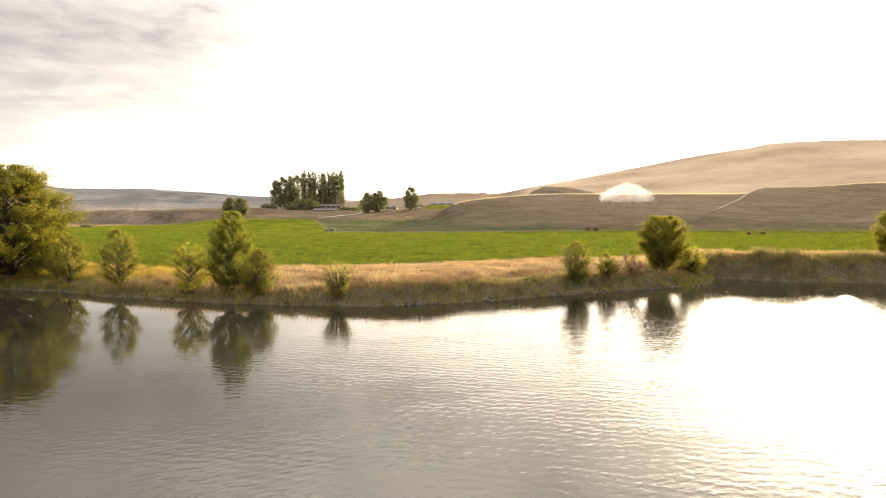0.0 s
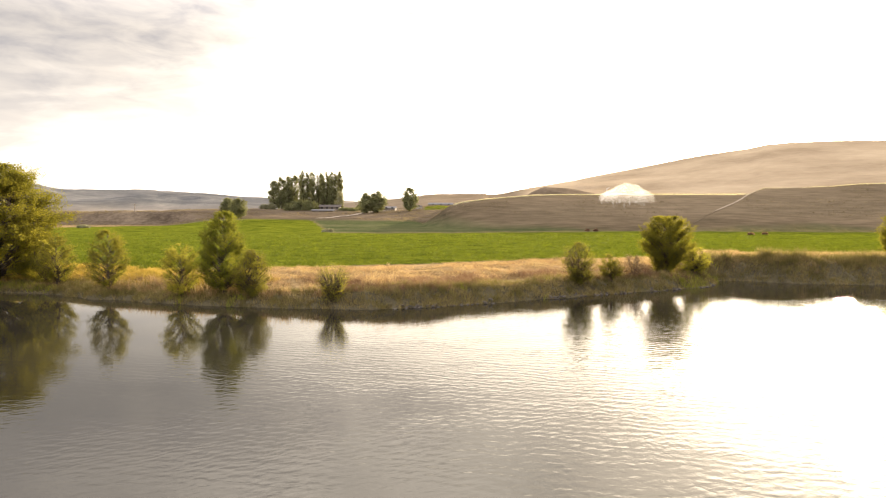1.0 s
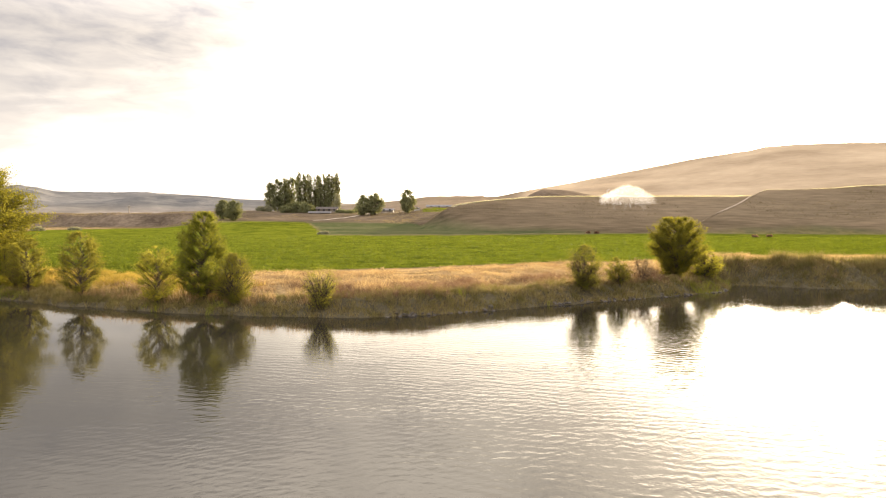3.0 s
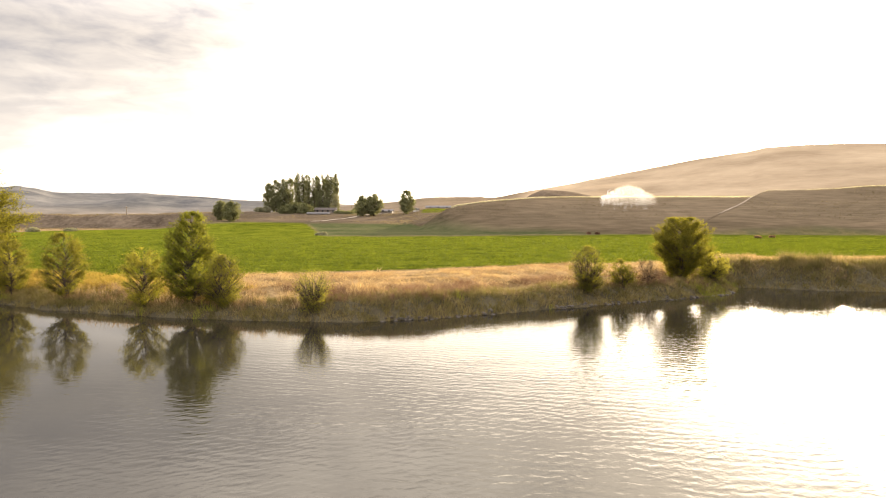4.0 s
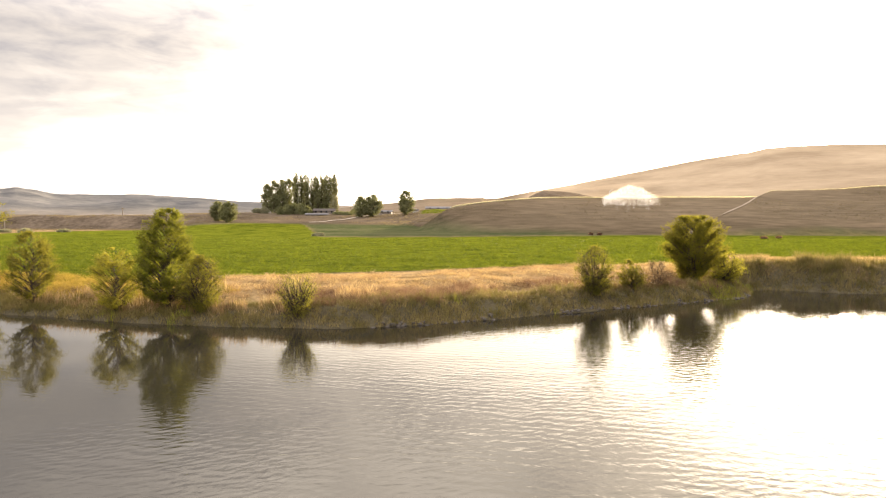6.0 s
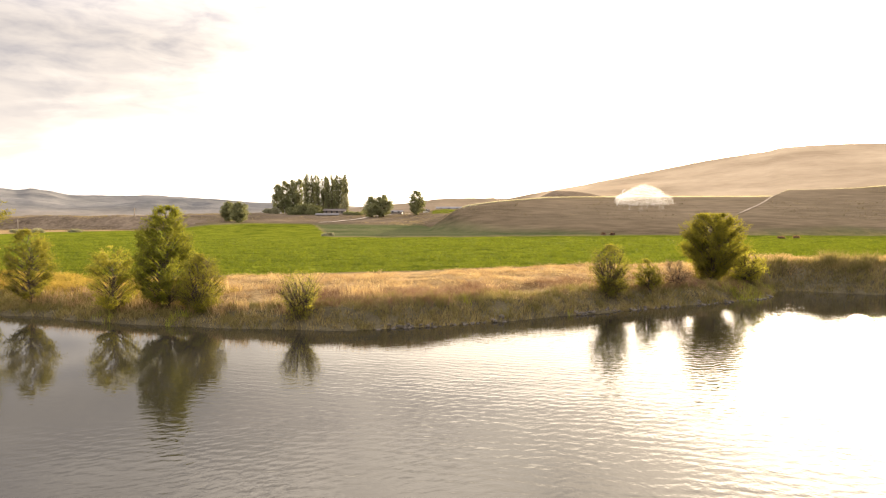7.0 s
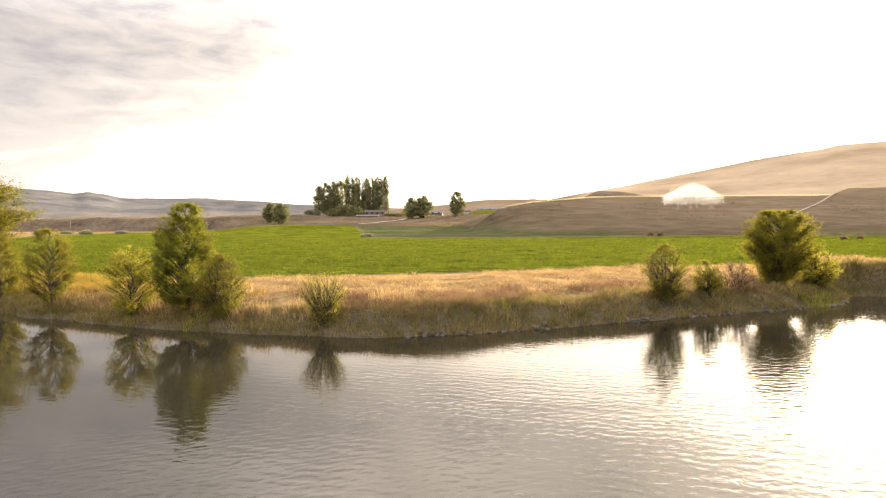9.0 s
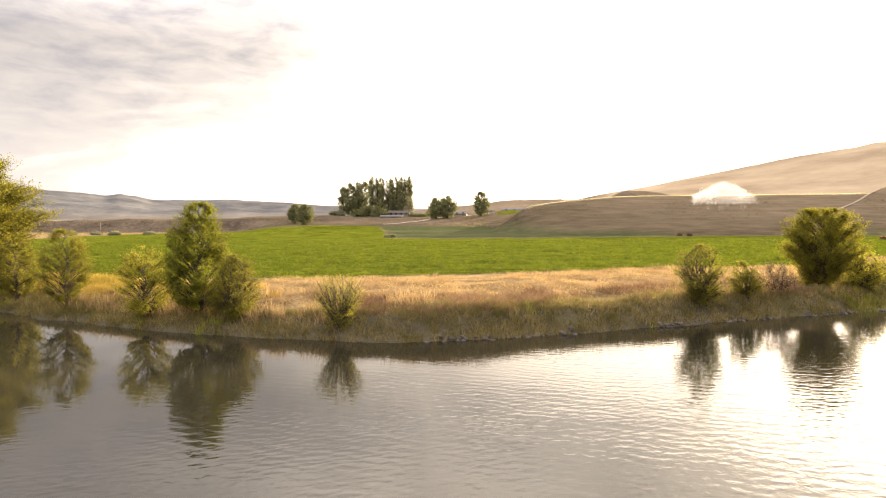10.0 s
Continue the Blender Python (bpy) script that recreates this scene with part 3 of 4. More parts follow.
# ---------------------------------------------------------------- trees and shrubs
def build_tree(name, label, x, y, top, profile, seed, mat, limbs=120, twigs=8, per_twig=12, leaf=0.09, rise=0.6, stems=1, lean=0.0,
               trunk_r=0.16, twig_len=0.6, group="", category="tree", droop=0.0, sides=6, hollow=0.45, tuft=0.7, boughs=0):
    """A tree or shrub: bent stems, limbs that fill the outline given by profile (share of the height, metres from the axis), twigs and leaves."""
    r = np.random.default_rng(seed)
    z0 = height(x, y) - 0.12
    h = top - z0
    hs, rs = np.array([q[0] for q in profile]), np.array([q[1] for q in profile])
    root = tagged(new(name), label, category, group)
    root.location = (x, y, z0)
    # heights of the limb ends, more of them where the outline is wide
    grid = np.linspace(hs[0], 1.0, 200)
    weight = np.cumsum(0.25 * rs.max() + np.interp(grid, hs, rs))
    ends = np.interp(r.random(limbs), weight / weight[-1], grid)
    sector = r.integers(0, stems, limbs)
    # limbs gather in boughs, with gaps of sky between them
    if boughs:
        heads = np.interp((np.arange(boughs) + r.random(boughs)) / boughs, weight / weight[-1], grid)
        turns = np.cumsum(2.4 + r.normal(size=boughs) * 0.25)
        sizes = r.uniform(0.78, 1.14, boughs)
        pick = r.integers(0, boughs, limbs)
        ends = np.clip(heads[pick] + r.normal(size=limbs) * 0.045, hs[0], 1.0)
    swell = r.uniform(0.86, 1.12, 24)
    green = []
    for k in range(stems):
        wood, bough = Heap(), Heap()
        an = 2 * math.pi * (k + r.uniform(-0.3, 0.3)) / stems
        out = lean * (r.uniform(0.45, 1.0) if stems > 1 else r.uniform(-0.2, 0.2))
        hk = h * (0.96 if k == 0 else r.uniform(0.66, 0.93))
        bx, by = (0.12 * math.cos(an) * (stems > 1), 0.12 * math.sin(an) * (stems > 1))
        line = []
        for i in range(8):
            q = i / 7
            line.append(Vector((bx + math.cos(an) * out * q ** 1.3 + r.normal() * 0.015 * h * (0 < i), by + math.sin(an) * out * q ** 1.3 + r.normal() * 0.015 * h * (0 < i), hk * q)))
        rad = [trunk_r / stems ** 0.5 * (1.25 if i == 0 else 1) * (1 - 0.93 * (i / 7) ** 0.8) + 0.008 for i in range(8)]
        wood.put(*tube(line, rad, sides))
        for j in np.nonzero(sector == k)[0]:
            e = ends[j]
            if boughs:
                la, bulge = turns[pick[j]] + r.normal() * 0.26, sizes[pick[j]]
            else:
                la = an + r.normal() * 0.9 if stems > 1 else r.uniform(0, 2 * math.pi)
                bulge = swell[int(la * 24 / 6.2832) % 24]
            reach = float(np.interp(e, hs, rs)) * bulge * (hollow + (1 - hollow) * r.random() ** 0.5)
            end = Vector((math.cos(la) * reach, math.sin(la) * reach, e * h))
            q = min(max((end.z - rise * r.uniform(0.6, 1.3) * reach) / hk, 0.06), 0.97)
            i = min(int(q * 7), 6)
            start = line[i].lerp(line[i + 1], q * 7 - i)
            mid = start.lerp(end, 0.55) + Vector((0, 0, (end - start).length * (0.05 + 0.3 * droop)))
            rr = 0.008 + 0.012 * (end - start).length
            bough.put(*tube([start, mid, end], [rr, rr * 0.6, 0.005], 4))
            along = (end - mid).normalized()
            n = max(3, int(twigs * r.uniform(0.7, 1.3)))
            for g in 1 - tuft * (1 - r.random(n) ** 0.8):
                p = start.lerp(mid, g / 0.55) if g < 0.55 else mid.lerp(end, (g - 0.55) / 0.45)
                d = along * (0.8 + 1.2 * (0.7 - tuft) / 0.3) + Vector(r.normal(size=3)) * 0.75 + Vector((0, 0, 0.35 - 1.6 * droop))
                tip = p + d.normalized() * (twig_len * r.uniform(0.4, 1.3))
                tip.z = min(tip.z, h)
                if leaf < 0.2:
                    bough.put(*tube([p, tip], [0.007, 0.003], 3))
                share = r.uniform(0.1, 1.1, per_twig)[:, None]
                green.append(np.array(p) + (np.array(tip) - np.array(p)) * share + r.normal(size=(per_twig, 3)) * (leaf * 0.7 + 0.05 * twig_len))
        stem = child(new("trunk" if stems == 1 else "stem", wood.mesh("stem", M_BARK, True)), root)
        tagged(child(new("branchwork", bough.mesh("branchwork", M_BARK)), stem), kind="stuff")
    pts = np.concatenate(green)
    pts = pts[pts[:, 2] > 0.1]
    child(new("crown", mesh_of("crown", *leaves(pts, leaf, r), mat)), root)
    return root


def near_trees():
    build_tree("willow_tree", "tall spreading willow with olive sunlit leaves on the pond bank", -52.2, 74.2, 14.4,
               [(0.04, 5.0), (0.2, 6.6), (0.4, 7.3), (0.6, 7.2), (0.8, 5.8), (0.93, 3.6), (1, 1.2)], 1, M_WILLOW, 440, 15, 28, 0.092, 0.6, 5, 3.0, 0.75, 1.4, droop=0.16, hollow=0.4, tuft=0.5, boughs=46)
    build_tree("elm_tree", "upright olive-green elm with layered upswept boughs beside the pond", -21.7, 63.4, 8.95,
               [(0.10, 1.3), (0.20, 2.5), (0.34, 2.9), (0.55, 2.45), (0.76, 1.95), (0.91, 1.25), (1, 0.35)], 2, M_ELM, 260, 14, 19, 0.056, 1.0, 1, 0.3, 0.15, 0.62, hollow=0.25, tuft=0.52, boughs=34)
    shrub = [(0.06, 1.1), (0.25, 1.7), (0.5, 1.8), (0.75, 1.4), (0.92, 0.8), (1, 0.2)]
    build_tree("shrub", "dense olive shrub leaning against the elm", -18.5, 62.3, 5.3, [(a, b * 1.12) for a, b in shrub], 3, M_SHRUB, 200, 11, 13, 0.048, 1.3, 8, 1.2, 0.10, 0.6, category="shrub", boughs=26)
    sap = [(0.12, 0.7), (0.26, 1.6), (0.45, 2.1), (0.64, 1.9), (0.84, 1.2), (1, 0.3)]
    build_tree("sapling", "airy young olive-green tree on the dry bank", -35.0, 66.7, 7.0, sap, 4, M_SHRUB, 170, 12, 16, 0.048, 0.75, 1, 0.5, 0.09, 0.65, "bank saplings", "sapling", tuft=0.5, boughs=36)
    build_tree("sapling", "small dark olive sapling on the dry bank", -42.8, 70.6, 6.2, sap, 5, M_SHRUB, 170, 12, 16, 0.048, 0.7, 1, 0.5, 0.09, 0.62, "bank saplings", "sapling", tuft=0.5, boughs=36)
    build_tree("sapling", "small slender sapling with yellowish top leaves", -25.9, 63.2, 5.8, sap, 6, M_FEATHER, 150, 12, 15, 0.046, 0.85, 1, 0.5, 0.08, 0.6, "bank saplings", "sapling", tuft=0.5, boughs=34)
    build_tree("shrub", "yellow-green feathery willow shrub in dry grass", -10.3, 60.0, 4.2, [(0.03, 0.9), (0.3, 1.25), (0.66, 1.6), (0.88, 1.5), (1, 0.8)], 7, M_FEATHER, 130, 7, 9, 0.042, 3.2, 17, 1.9, 0.09, 0.75, category="shrub")
    build_tree("shrub", "bare-topped grey-green shrub on the bank", 15.2, 70.2, 5.7, [(0.08, 1.2), (0.3, 2.0), (0.6, 2.1), (0.85, 1.5), (1, 0.5)], 8, M_SHRUB, 200, 9, 9, 0.052, 1.4, 11, 1.6, 0.12, 0.65, category="shrub", boughs=30)
    build_tree("shrub", "low brown-green shrub beside the spit", 19.6, 73.0, 4.2, [(a, b * 0.8) for a, b in shrub], 9, M_SHRUB, 90, 7, 8, 0.075, 1.0, 6, 0.7, 0.09, 0.55, category="shrub", boughs=16)
    build_tree("shrub", "low dry shrub among tall grass", 23.0, 75.6, 4.0, [(a, b * 0.9) for a, b in shrub], 19, M_DRY, 80, 7, 6, 0.07, 1.0, 6, 0.8, 0.09, 0.5, category="shrub")
    build_tree("willow_tree", "rounded willow rimmed with gold light on the spit", 28.6, 80.4, 8.5,
               [(0.05, 1.1), (0.16, 1.6), (0.3, 2.4), (0.5, 3.2), (0.70, 3.4), (0.88, 2.6), (1, 1.1)], 10, M_WILLOW, 340, 14, 18, 0.068, 0.9, 2, 0.9, 0.26, 0.8, hollow=0.3, tuft=0.5, boughs=75)
    build_tree("shrub", "low yellow-green willow shrub on the spit", 32.6, 81.2, 4.7, [(a, b * 1.25) for a, b in shrub], 11, M_FEATHER, 150, 8, 7, 0.075, 0.9, 6, 1.4, 0.09, 0.6, category="shrub", boughs=18)
    build_tree("shrub", "yellow-green shrub under the big willow", -45.8, 73.0, 5.6, shrub, 12, M_FEATHER, 130, 9, 9, 0.08, 0.9, 5, 1.2, 0.10, 0.65, category="shrub", boughs=18)
    build_tree("willow_tree", "hazy olive willow beyond the inlet", 73, 101, 9.4, [(0.1, 1.6), (0.3, 2.8), (0.6, 3.2), (0.85, 2.2), (1, 0.6)], 13, M_WILLOW, 160, 9, 10, 0.13, 0.6, 2, 1.0, 0.2, 0.8, boughs=22)


def far_trees():
    round_p = [(0.08, 2.4), (0.25, 4.4), (0.5, 5.2), (0.75, 4.2), (0.92, 2.4), (1, 0.8)]
    for seed, x, y, top, kind, label in ((21, -117.0, 342, 16.4, 0.85, "dark round tree on the bluff above the field"), (22, -107.6, 331, 16.0, 1.05, "dark round tree on the bluff above the field"),
                                         (23, -44.8, 372, 20.2, 1.2, "broad dark tree beside the farm lane"), (24, -38.6, 375, 21.4, 1.2, "broad dark tree beside the farm lane"),
                                         (25, -19.2, 376, 23.6, 1.05, "lone rounded tree near the farm sheds")):
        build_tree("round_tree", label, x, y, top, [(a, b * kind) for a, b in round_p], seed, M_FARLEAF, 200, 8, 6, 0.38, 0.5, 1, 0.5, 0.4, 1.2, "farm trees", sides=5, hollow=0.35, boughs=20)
    cotton = [(0.06, 3.0), (0.2, 4.4), (0.4, 5.0), (0.65, 4.6), (0.85, 3.4), (1, 0.8)]
    for seed, px, top in ((31, 489, 31.0), (32, 502, 33.5), (33, 514, 34.2), (34, 525, 34.6)):
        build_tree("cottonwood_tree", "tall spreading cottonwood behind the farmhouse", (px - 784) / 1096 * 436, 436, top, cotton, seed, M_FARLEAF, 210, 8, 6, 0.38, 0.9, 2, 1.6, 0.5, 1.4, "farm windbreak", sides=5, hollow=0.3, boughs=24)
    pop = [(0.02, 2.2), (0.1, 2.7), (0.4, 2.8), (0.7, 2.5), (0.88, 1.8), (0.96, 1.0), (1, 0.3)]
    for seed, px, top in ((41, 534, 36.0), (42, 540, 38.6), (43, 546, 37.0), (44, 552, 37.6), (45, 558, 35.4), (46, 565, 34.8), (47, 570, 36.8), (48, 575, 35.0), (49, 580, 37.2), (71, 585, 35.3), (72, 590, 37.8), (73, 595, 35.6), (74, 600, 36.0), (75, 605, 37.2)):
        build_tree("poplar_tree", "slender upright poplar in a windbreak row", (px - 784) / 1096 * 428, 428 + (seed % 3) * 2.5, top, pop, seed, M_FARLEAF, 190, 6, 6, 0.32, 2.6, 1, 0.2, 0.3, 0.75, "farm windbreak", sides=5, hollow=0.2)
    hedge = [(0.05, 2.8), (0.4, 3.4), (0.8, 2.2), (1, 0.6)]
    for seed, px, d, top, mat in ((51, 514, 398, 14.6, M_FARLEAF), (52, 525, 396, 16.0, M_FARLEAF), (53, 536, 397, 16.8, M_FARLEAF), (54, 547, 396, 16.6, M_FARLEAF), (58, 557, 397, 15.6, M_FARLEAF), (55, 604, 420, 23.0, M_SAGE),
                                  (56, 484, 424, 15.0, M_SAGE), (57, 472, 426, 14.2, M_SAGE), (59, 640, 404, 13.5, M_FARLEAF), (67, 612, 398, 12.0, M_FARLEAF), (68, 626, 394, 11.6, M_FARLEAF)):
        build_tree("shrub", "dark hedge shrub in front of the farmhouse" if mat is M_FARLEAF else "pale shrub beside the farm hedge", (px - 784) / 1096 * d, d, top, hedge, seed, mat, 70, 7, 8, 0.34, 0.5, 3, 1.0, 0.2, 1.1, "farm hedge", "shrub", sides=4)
    for seed, x, y, top in ((61, -174, 246, 3.9), (62, -166, 250, 3.5), (63, -157, 249, 3.8), (64, -147, 256, 3.4), (65, -41.0, 221, 2.65), (66, -39.9, 222, 2.75)):
        build_tree("shrub", "pale sagebrush clump at the field's far edge" if y > 240 else "bleached weed heap standing in the crop", x, y, top, [(0.05, 2.3), (0.5, 2.3), (1, 0.8)] if y > 240 else [(0.05, 0.8), (0.5, 0.7), (1, 0.2)], seed, M_SAGE, 60, 6, 8, 0.26, 0.5, 4, 1.0, 0.12, 0.8, "sagebrush", "shrub", sides=4)


def field_weeds():
    for seed, x, y, top in ((81, 54.5, 234, 3.0), (82, 58.0, 235, 3.0), (83, 99.5, 201, 2.8), (84, 104.5, 202, 2.85)):
        build_tree("weed_clump", "small dark weed clump standing in the crop", x, y, top, [(0.05, 0.9), (0.5, 0.9), (1, 0.3)], seed, M_WEED, 40, 6, 6, 0.15, 0.6, 4, 0.6, 0.06, 0.4, "field weeds", "weed", sides=4)


near_trees()
far_trees()
field_weeds()


# ---------------------------------------------------------------- grass and crop
def blades(xs, ys, count, tall, wide, r, lean=0.45, spread=0.18):
    """Tufts of one-triangle blades on the ground."""
    n = len(xs) * count
    x = np.repeat(xs, count) + r.normal(size=n) * spread
    y = np.repeat(ys, count) + r.normal(size=n) * spread
    z = heights(x, y) - 0.03
    t = np.repeat(tall * r.uniform(0.6, 1.3, len(xs)), count) * r.uniform(0.6, 1.15, n)
    an = r.uniform(0, 2 * np.pi, n)
    wv = wide * r.uniform(0.6, 1.3, n)
    ln = r.normal(size=(n, 2)) * lean * t[:, None]
    a = np.stack([x - np.cos(an) * wv / 2, y - np.sin(an) * wv / 2, z], 1)
    b = np.stack([x + np.cos(an) * wv / 2, y + np.sin(an) * wv / 2, z], 1)
    c = np.stack([x + ln[:, 0], y + ln[:, 1], z + t], 1)
    return np.stack([a, b, c], 1).reshape(-1, 3), np.arange(3 * n).reshape(n, 3)


def scatter(n, x0, x1, y0, y1, keep):
    x, y = rng.uniform(x0, x1, n), rng.uniform(y0, y1, n)
    k = keep(x, y)
    return x[k], y[k]


def build_grass():
    def strip(x, y):
        s = inland(x, y)
        return (s > 2.0 + 1.2 * bumps(x, y, 5, 2, 3)) & (y < field_edge(x) - np.where(x < -22, 3.0, 0.5 + 0.4 * bumps(x, y, 3, 2, 4))) & (bumps(x, y, 4, 3, 1) > -0.35)

    x, y = scatter(30000, -75, 100, 58, 122, strip)
    tall = 0.40 + 0.26 * bumps(x, y, 5, 3, 2)
    v, f = blades(x, y, 13, tall, 0.045, rng, 0.95, 0.26)
    tagged(new("dry_grass", mesh_of("dry_grass", v, f, M_DRY)), "tawny dry grass covering the bank top", "grass", kind="stuff")

    def sunny(x, y):
        s = inland(x, y)
        return (s > 3.3 + 0.9 * bumps(x, y, 4, 2, 3)) & (s < 11) & (bumps(x, y, 5, 3, 4) > -0.30 + 1.1 * ease(x, -26, -12))

    x, y = scatter(20000, -75, -4, 58, 84, sunny)
    v, f = blades(x, y, 12, 0.55 + 0.3 * bumps(x, y, 4, 3, 1), 0.045, rng, 0.7, 0.24)
    tagged(new("golden_grass", mesh_of("golden_grass", v, f, M_GOLD)), "golden backlit grass on the bank's edge", "grass", kind="stuff")

    def clumps(x, y):
        s = inland(x, y)
        return (s > 1.6) & (s < 9) & (bumps(x, y, 6, 3, 4) > 0.22)

    x, y = scatter(9000, -70, 34, 58, 90, clumps)
    v, f = blades(x, y, 12, np.full(len(x), 1.0), 0.05, rng, 0.3)
    tagged(new("tall_dry_grass", mesh_of("tall_dry_grass", v, f, M_DRY)), "taller straw-coloured grass clumps along the bank edge", "grass", kind="stuff")

    def weedy(x, y):
        s = inland(x, y)
        return (s > 2.2) & (s < 8.5 + 2 * bumps(x, y, 6, 2, 0)) & (bumps(x, y, 3.2, 3, 4) > -0.02 + 0.5 * ease(x, -14, -24))

    x, y = scatter(26000, -40, 36, 58, 92, weedy)
    v, f = blades(x, y, 9, 0.62 + 0.3 * bumps(x, y, 3, 2, 2), 0.045, rng, 0.6, 0.22)
    tagged(new("dead_weeds", mesh_of("dead_weeds", v, f, M_WEED)), "tangled reddish-brown dead weeds along the bank edge", "weeds", kind="stuff")

    def face(x, y):
        s = inland(x, y)
        return (s > 0.02) & (s < 4.2 + bumps(x, y, 5, 2, 1))

    x, y = scatter(48000, -75, 100, 57.5, 96, face)
    v, f = blades(x, y, 14, 0.55 + 0.3 * bumps(x, y, 4, 3, 0), 0.055, rng)
    tagged(new("bank_grass", mesh_of("bank_grass", v, f, M_BANKGRASS)), "shaded olive grass and weeds down the bank", "grass", kind="stuff")

    def wet(x, y):
        s = inland(x, y)
        return (s > 0.0) & (s < 2.6) & ((bumps(x, y, 3.5, 3, 2) > 0.36 + 0.18 * ease(x, 2, 12)) | (np.hypot(x - 31.0, y - 77.2) < 2.6))

    x, y = scatter(26000, -70, 60, 58, 90, wet)
    v, f = blades(x, y, 9, np.full(len(x), 0.7), 0.05, rng, 0.25)
    tagged(new("reeds", mesh_of("reeds", v, f, M_REED)), "bright green reeds and sedge at the water's edge", "reeds", kind="stuff")

    # sun-bleached grass along the rim of the terrace and the crest of the mound
    n = 7600
    u = 0.74 - 0.72 * rng.random(n) ** 0.8
    y = np.interp(u, [0.0, 0.05, 0.2, 0.9], [272, 276, 288, 300]) + rng.normal(size=n) * 0.8
    back = (rng.random(n) < 0.45) & (u > 0.24) & (u < 0.47)
    y = np.where(u > 0.47, 312.5 + rng.normal(size=n) * 1.2, y + np.where(back, 27.0, 0.0))
    v1 = blades(u * y, y, 6, np.full(n, 0.45), 0.16, rng, 0.4, 0.4)
    tagged(new("rim_grass", mesh_of("rim_grass", *v1, M_STRAW)), "bleached grass glowing along the terrace rim", "grass", kind="stuff")

    def brush(x, y):
        s = inland(x, y)
        return (s > 2.0) & (s < 6.0) & (x > 33) & (bumps(x, y, 5, 3, 3) > -0.1)

    x, y = scatter(9000, 33, 110, 76, 96, brush)
    v, f = blades(x, y, 14, 1.15 + 0.5 * bumps(x, y, 5, 2, 2), 0.09, rng, 0.4, 0.25)
    tagged(new("bank_brush", mesh_of("bank_brush", v, f, M_BANKGRASS)), "thick shaded brush along the far bank", "brush", kind="stuff")


def build_scrub():
    """Low brush dotted over the dry slopes."""
    def slope(x, y):
        u = x / y
        far_edge = np.interp(u, [-0.8, -0.42, -0.3, -0.2, -0.05, 0.0, 0.8], [290, 305, 345, 352, 285, 258, 244])
        return (y > far_edge + 6) & (np.abs(u) < 0.95) & (bumps(x, y, 24, 3, 1) > -0.25)

    x, y = scatter(26000, -330, 300, 246, 440, slope)
    v, f = blades(x, y, 7, 0.32 + 0.2 * bumps(x, y, 9, 2, 3), 0.22, rng, 0.8, 0.5)
    tagged(new("scrub_brush", mesh_of("scrub_brush", v, f, M_SCRUB)), "low brown sage scrub dotted over dry slopes", "scrub", kind="stuff")


def build_crop():
    def sown(x, y):
        e = y - field_edge(x)
        return (e > 0) & (rng.uniform(0, 1, len(x)) < np.exp(-np.maximum(e - 10, 0) / 50)) & (bumps(x * 0.3, y, 0.8, 3, 2) > -0.22)

    x, y = scatter(130000, -110, 130, 74, 200, sown)
    y = np.round(y / 0.45) * 0.45 + rng.normal(size=len(y)) * 0.07
    keep = y > field_edge(x)
    x, y = x[keep], y[keep]
    v, f = blades(x, y, 9, 0.30 + 0.18 * bumps(x * 0.4, y, 1.5, 2, 1), 0.08, rng, 0.5, 0.15)
    tagged(new("crop", mesh_of("crop", v, f, M_CROP)), "lush green alfalfa crop sown in fine rows", "crop", kind="stuff")


def build_stones():
    heap = Heap()
    bm = bmesh.new()
    bmesh.ops.create_icosphere(bm, subdivisions=1, radius=1.0)
    unit = np.array([tuple(q.co) for q in bm.verts])
    tri = np.array([[q.index for q in fc.verts] for fc in bm.faces])
    bm.free()

    def rim(x, y):
        s = inland(x, y)
        return (s > -0.3) & (s < 0.55) & (bumps(x, y, 6, 2, 0) > -0.15 - 0.3 * ease(x, 0, 6))

    x, y = scatter(14000, -9, 34, 57.5, 84, rim)
    for a, b, c in list(zip(x, y, heights(x, y)))[:300]:
        size = 0.06 + 0.17 * rng.random() ** 2.5
        shape = unit * (1 + 0.22 * rng.normal(size=(len(unit), 1))) * np.array([1.2, 0.9, 0.6]) * size
        an = rng.uniform(0, 6.28)
        shape = shape @ np.array([[math.cos(an), math.sin(an), 0], [-math.sin(an), math.cos(an), 0], [0, 0, 1]])
        heap.put(shape + np.array([a, b, max(c, -0.05) + size * 0.25]), tri)
    tagged(new("shore_stones", heap.mesh("shore_stones", M_STONE, True)), "grey-brown stones strewn along the waterline", "stones", kind="stuff")


build_grass()
build_scrub()
build_crop()
build_stones()


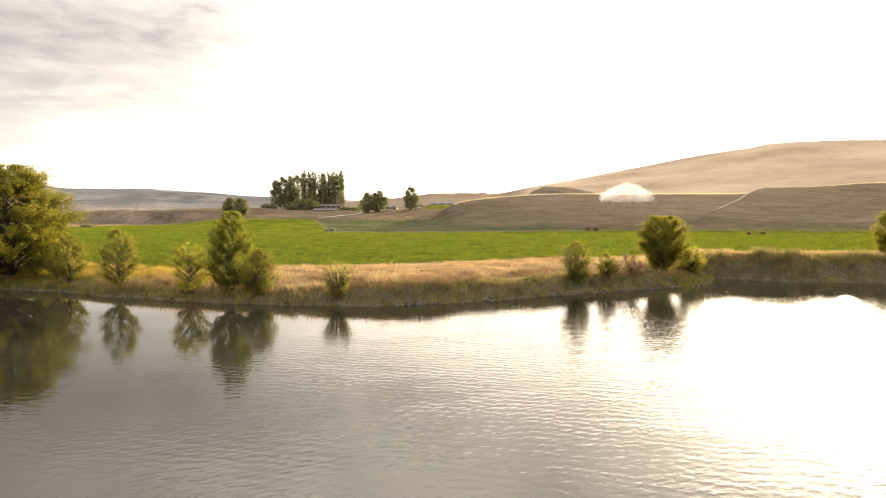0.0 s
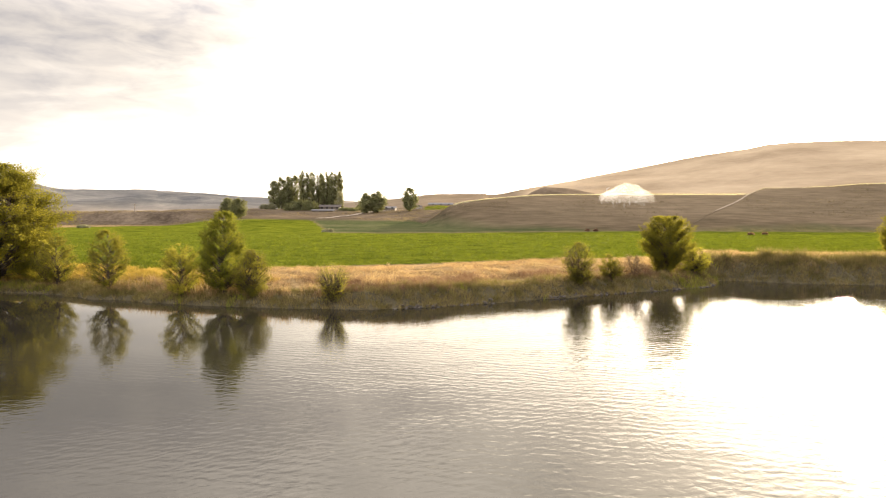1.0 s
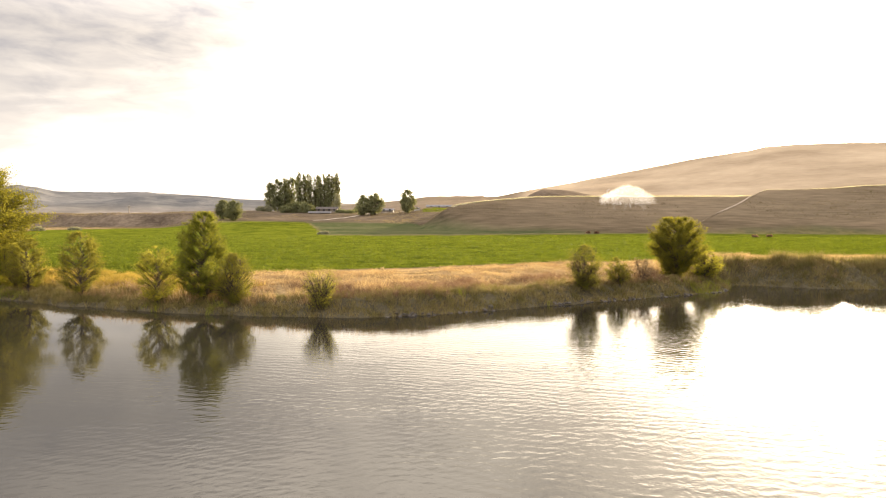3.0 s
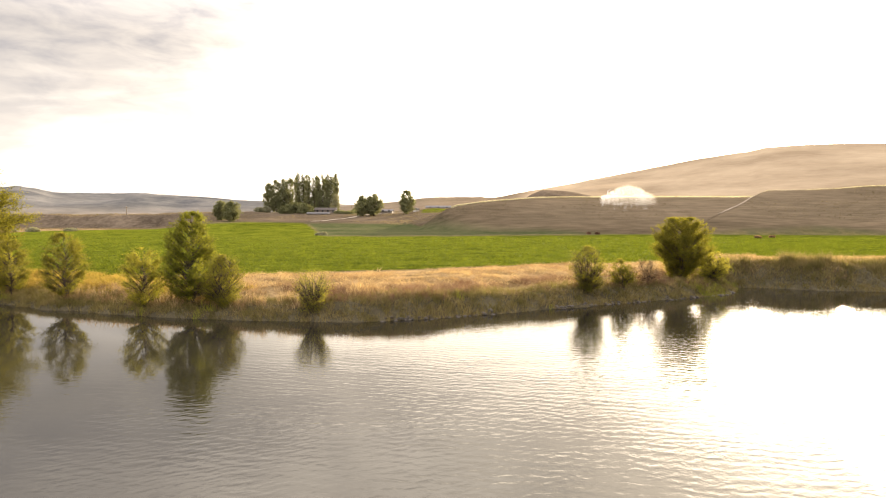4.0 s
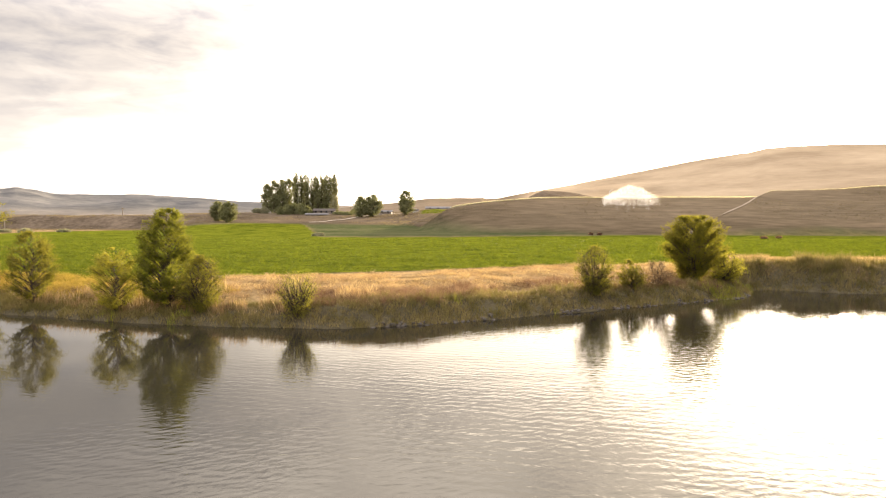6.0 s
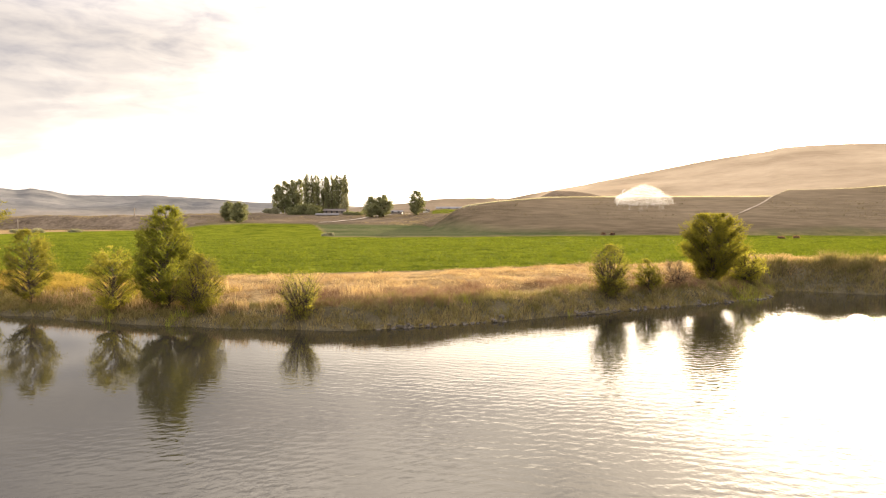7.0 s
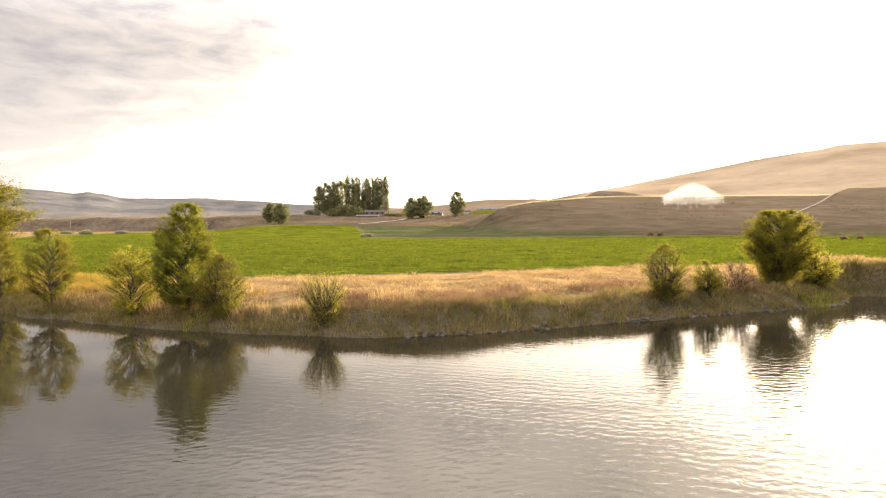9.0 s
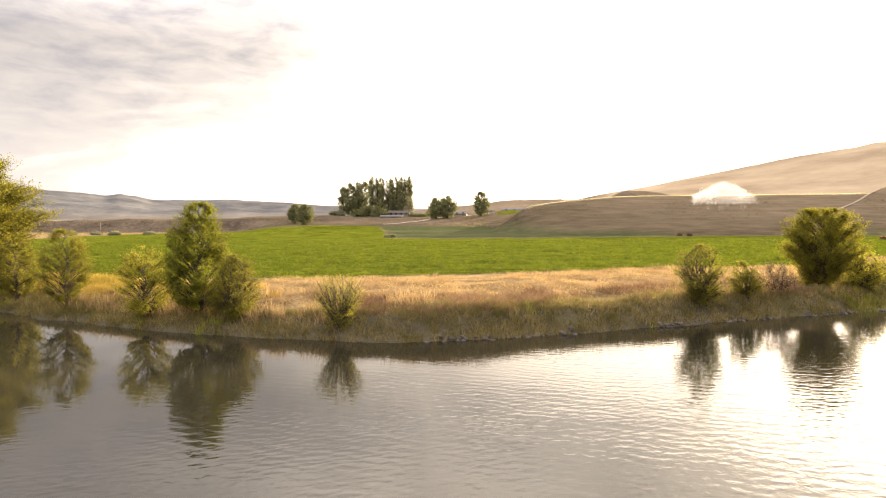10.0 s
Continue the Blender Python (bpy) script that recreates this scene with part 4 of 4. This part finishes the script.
# ---------------------------------------------------------------- farm
def build_house(name, label, x, y, long, deep, wall_h, roof_h, turn, wall_mat, roof_mat, windows, category):
    z = min(height(x + a, y + b) for a in (-long / 2, long / 2) for b in (-deep / 2, deep / 2))
    root = tagged(new(name), label, category)
    root.matrix_world = pose(x, y, z, 0, 0, turn)
    part("wall", box(bmesh.new(), -long / 2, long / 2, -deep / 2, deep / 2, 0, wall_h), wall_mat, root)
    bm = bmesh.new()
    e = 0.5
    prof = [(-deep / 2 - e, wall_h - 0.25), (0, wall_h + roof_h), (deep / 2 + e, wall_h - 0.25), (deep / 2 + e, wall_h - 0.05), (0, wall_h + roof_h + 0.25), (-deep / 2 - e, wall_h - 0.05)]
    ends = [[bm.verts.new((sx * (long / 2 + e), b, c)) for b, c in prof] for sx in (-1, 1)]
    for i in range(6):
        bm.faces.new((ends[0][i], ends[0][(i + 1) % 6], ends[1][(i + 1) % 6], ends[1][i]))
    bm.faces.new(ends[0][::-1])
    bm.faces.new(ends[1])
    bmesh.ops.recalc_face_normals(bm, faces=bm.faces)
    part("roof", bm, roof_mat, root)
    for sx in (-1, 1):
        bm = bmesh.new()
        q = [bm.verts.new((sx * (long / 2 - 0.05), b, c)) for b, c in ((-deep / 2, wall_h), (deep / 2, wall_h), (0, wall_h + roof_h))]
        q += [bm.verts.new((sx * (long / 2 - 0.25), b, c)) for b, c in ((-deep / 2, wall_h), (deep / 2, wall_h), (0, wall_h + roof_h))]
        for fc in ((0, 1, 2), (5, 4, 3), (0, 3, 4, 1), (1, 4, 5, 2), (2, 5, 3, 0)):
            bm.faces.new([q[i] for i in fc])
        bmesh.ops.recalc_face_normals(bm, faces=bm.faces)
        part("gable", bm, wall_mat, root)
    for k in range(windows):
        wx = -long / 2 + long * (k + 0.5) / windows
        win = part("window", box(bmesh.new(), wx - 0.7, wx + 0.7, -deep / 2 - 0.08, -deep / 2 + 0.02, 1.0, 2.3), wall_mat, root, "white window frame")
        part("pane", box(bmesh.new(), wx - 0.58, wx + 0.58, -deep / 2 - 0.11, -deep / 2 - 0.07, 1.12, 2.18), M_PANE, win)
    return root


build_house("farmhouse", "low dark farmhouse under tall poplars", -72.5, 405, 13, 7, 2.4, 1.1, 3, M_SIDING, M_DARKROOF, 4, "house")
build_house("shelter", "long low pale shelter on the farm slope", -73.5, 386, 13, 3, 0.9, 0.4, 2, M_SIDING, M_ROOF, 0, "shed")
build_house("shed", "small farm shed with a pale roof", -33.0, 396, 7.5, 5, 1.7, 0.8, -5, M_SIDING, M_ROOF, 2, "shed")
build_house("shed", "tiny whitish shed beside the lone tree", -14.5, 392, 3.4, 3, 1.3, 0.5, 4, M_WALL, M_DARKROOF, 1, "shed")
build_house("barn", "long grey barn with a low metal roof", -1.0, 468, 18, 9, 1.8, 1.1, 2, M_SIDING, M_ROOF, 3, "barn")

build_track("dirt_track", "pale dirt track climbing the brown mound", [(89, 240), (101, 250), (117, 264), (133, 279), (149, 297), (157, 307)], 0.8, M_SLOPETRACK)
build_track("farm_lane", "pale dirt lane running up to the farm", [(-67, 333), (-62, 340), (-54, 357), (-46, 376), (-36, 391), (-26, 396), (-12, 394)], 2.6, M_TRACK)
build_track("field_track", "grassy grey track beside the crop", [(-95, 71.2), (-60, 73.0), (-38, 74.6), (-22, 77.0)], 1.2, M_FIELDTRACK, 0.05)
build_track("ridge_road", "thin pale track just under the hill crest", [(1195 * math.sin(radians(a)), 1195 * math.cos(radians(a))) for a in range(12, 29)], 5.0, M_TRACK, 1.6)


def build_pole(x, y, tall, label):
    z = height(x, y)
    root = tagged(new("utility_pole"), label, "pole")
    root.location = (x, y, z - 0.3)
    v, f = tube([(0, 0, 0), (0, 0, tall * 0.5), (0, 0, tall)], [0.28, 0.24, 0.18], 8)
    heap = Heap()
    heap.put(v, f)
    child(new("post", heap.mesh("post", M_POLE, True)), root)
    part("crossarm", box(bmesh.new(), -1.3, 1.3, -0.12, 0.12, tall - 1.0, tall - 0.75), M_POLE, root)


build_pole(-226, 336, 5.6, "weathered wooden utility pole below the bluff")
build_pole(-183, 372, 5.5, "weathered wooden utility pole on the bluff")


def build_sprinkler(x, y):
    """A big-gun sprinkler on the terrace rim, its spray drifting to one side."""
    z = height(x, y)
    root = tagged(new("irrigation_sprinkler"), "irrigation sprinkler throwing a white sunlit spray", "sprinkler")
    root.location = (x, y, z)
    heap = Heap()
    heap.put(*tube([(-8.5, 0, -0.3), (-8.5, 0, 1.5), (-8.5, 0, 3.0)], [0.16, 0.14, 0.12], 8))
    child(new("riser", heap.mesh("riser", M_PIPE, True)), root)
    heap = Heap()
    heap.put(*tube([(-8.5, 0, 2.9), (-7.9, 0, 3.3), (-7.2, 0, 3.7)], [0.14, 0.10, 0.06], 8))
    child(new("nozzle", heap.mesh("nozzle", M_PIPE, True)), root)
    r = np.random.default_rng(77)
    # a dome of mist drifting off the nozzle, thinning at its lee end
    n = 34000
    q = r.random(n)
    px = -11.0 + 24.0 * q + r.normal(size=n) * 0.3
    crown = np.interp(q, [0, 0.14, 0.34, 0.5, 0.7, 0.85, 1.0], [0.6, 2.0, 4.8, 5.6, 4.4, 2.2, -0.6]) + 0.5 * bumps(px, px * 0, 2.2, 3, 1)
    hem = np.interp(q, [0, 0.2, 0.8, 1.0], [-2.6, -2.9, -3.3, -3.4]) + 0.35 * bumps(px, px * 0 + 9, 1.5, 2, 3)
    share = r.random(n) ** 0.9
    pz = hem + (crown - hem) * share + r.normal(size=n) * 0.15
    keep = (r.random(n) < 1 - 0.85 * ease(q, 0.72, 1.0)) & (bumps(px + 0.5 * pz, pz * 0.45, 1.6, 3, 2) > -0.75 + 0.55 * share ** 3)
    px, pz = px[keep], pz[keep]
    # ragged threads falling under the arc
    m = 2200
    lane = r.choice(r.uniform(-10.5, 9.0, 22), m)
    px = np.concatenate([px, lane + r.normal(size=m) * 0.12])
    pz = np.concatenate([pz, -2.8 - (0.6 + 2.2 * np.abs(np.sin(lane * 5.3)) ** 2) * r.random(m) ** 1.5])
    # the lower mist hangs out over the slope
    py = r.normal(size=len(px)) * 1.2 - 3.2 * np.maximum(1.0 - pz, 0)
    px = px + py * x / y
    v, f = leaves(np.stack([px, py, pz], 1), 0.075, r, 0.3, 1.6)
    child(new("spray", mesh_of("spray", v, f, M_SPRAY)), root, "white mist of backlit water drops")


build_sprinkler(83.5, 285)
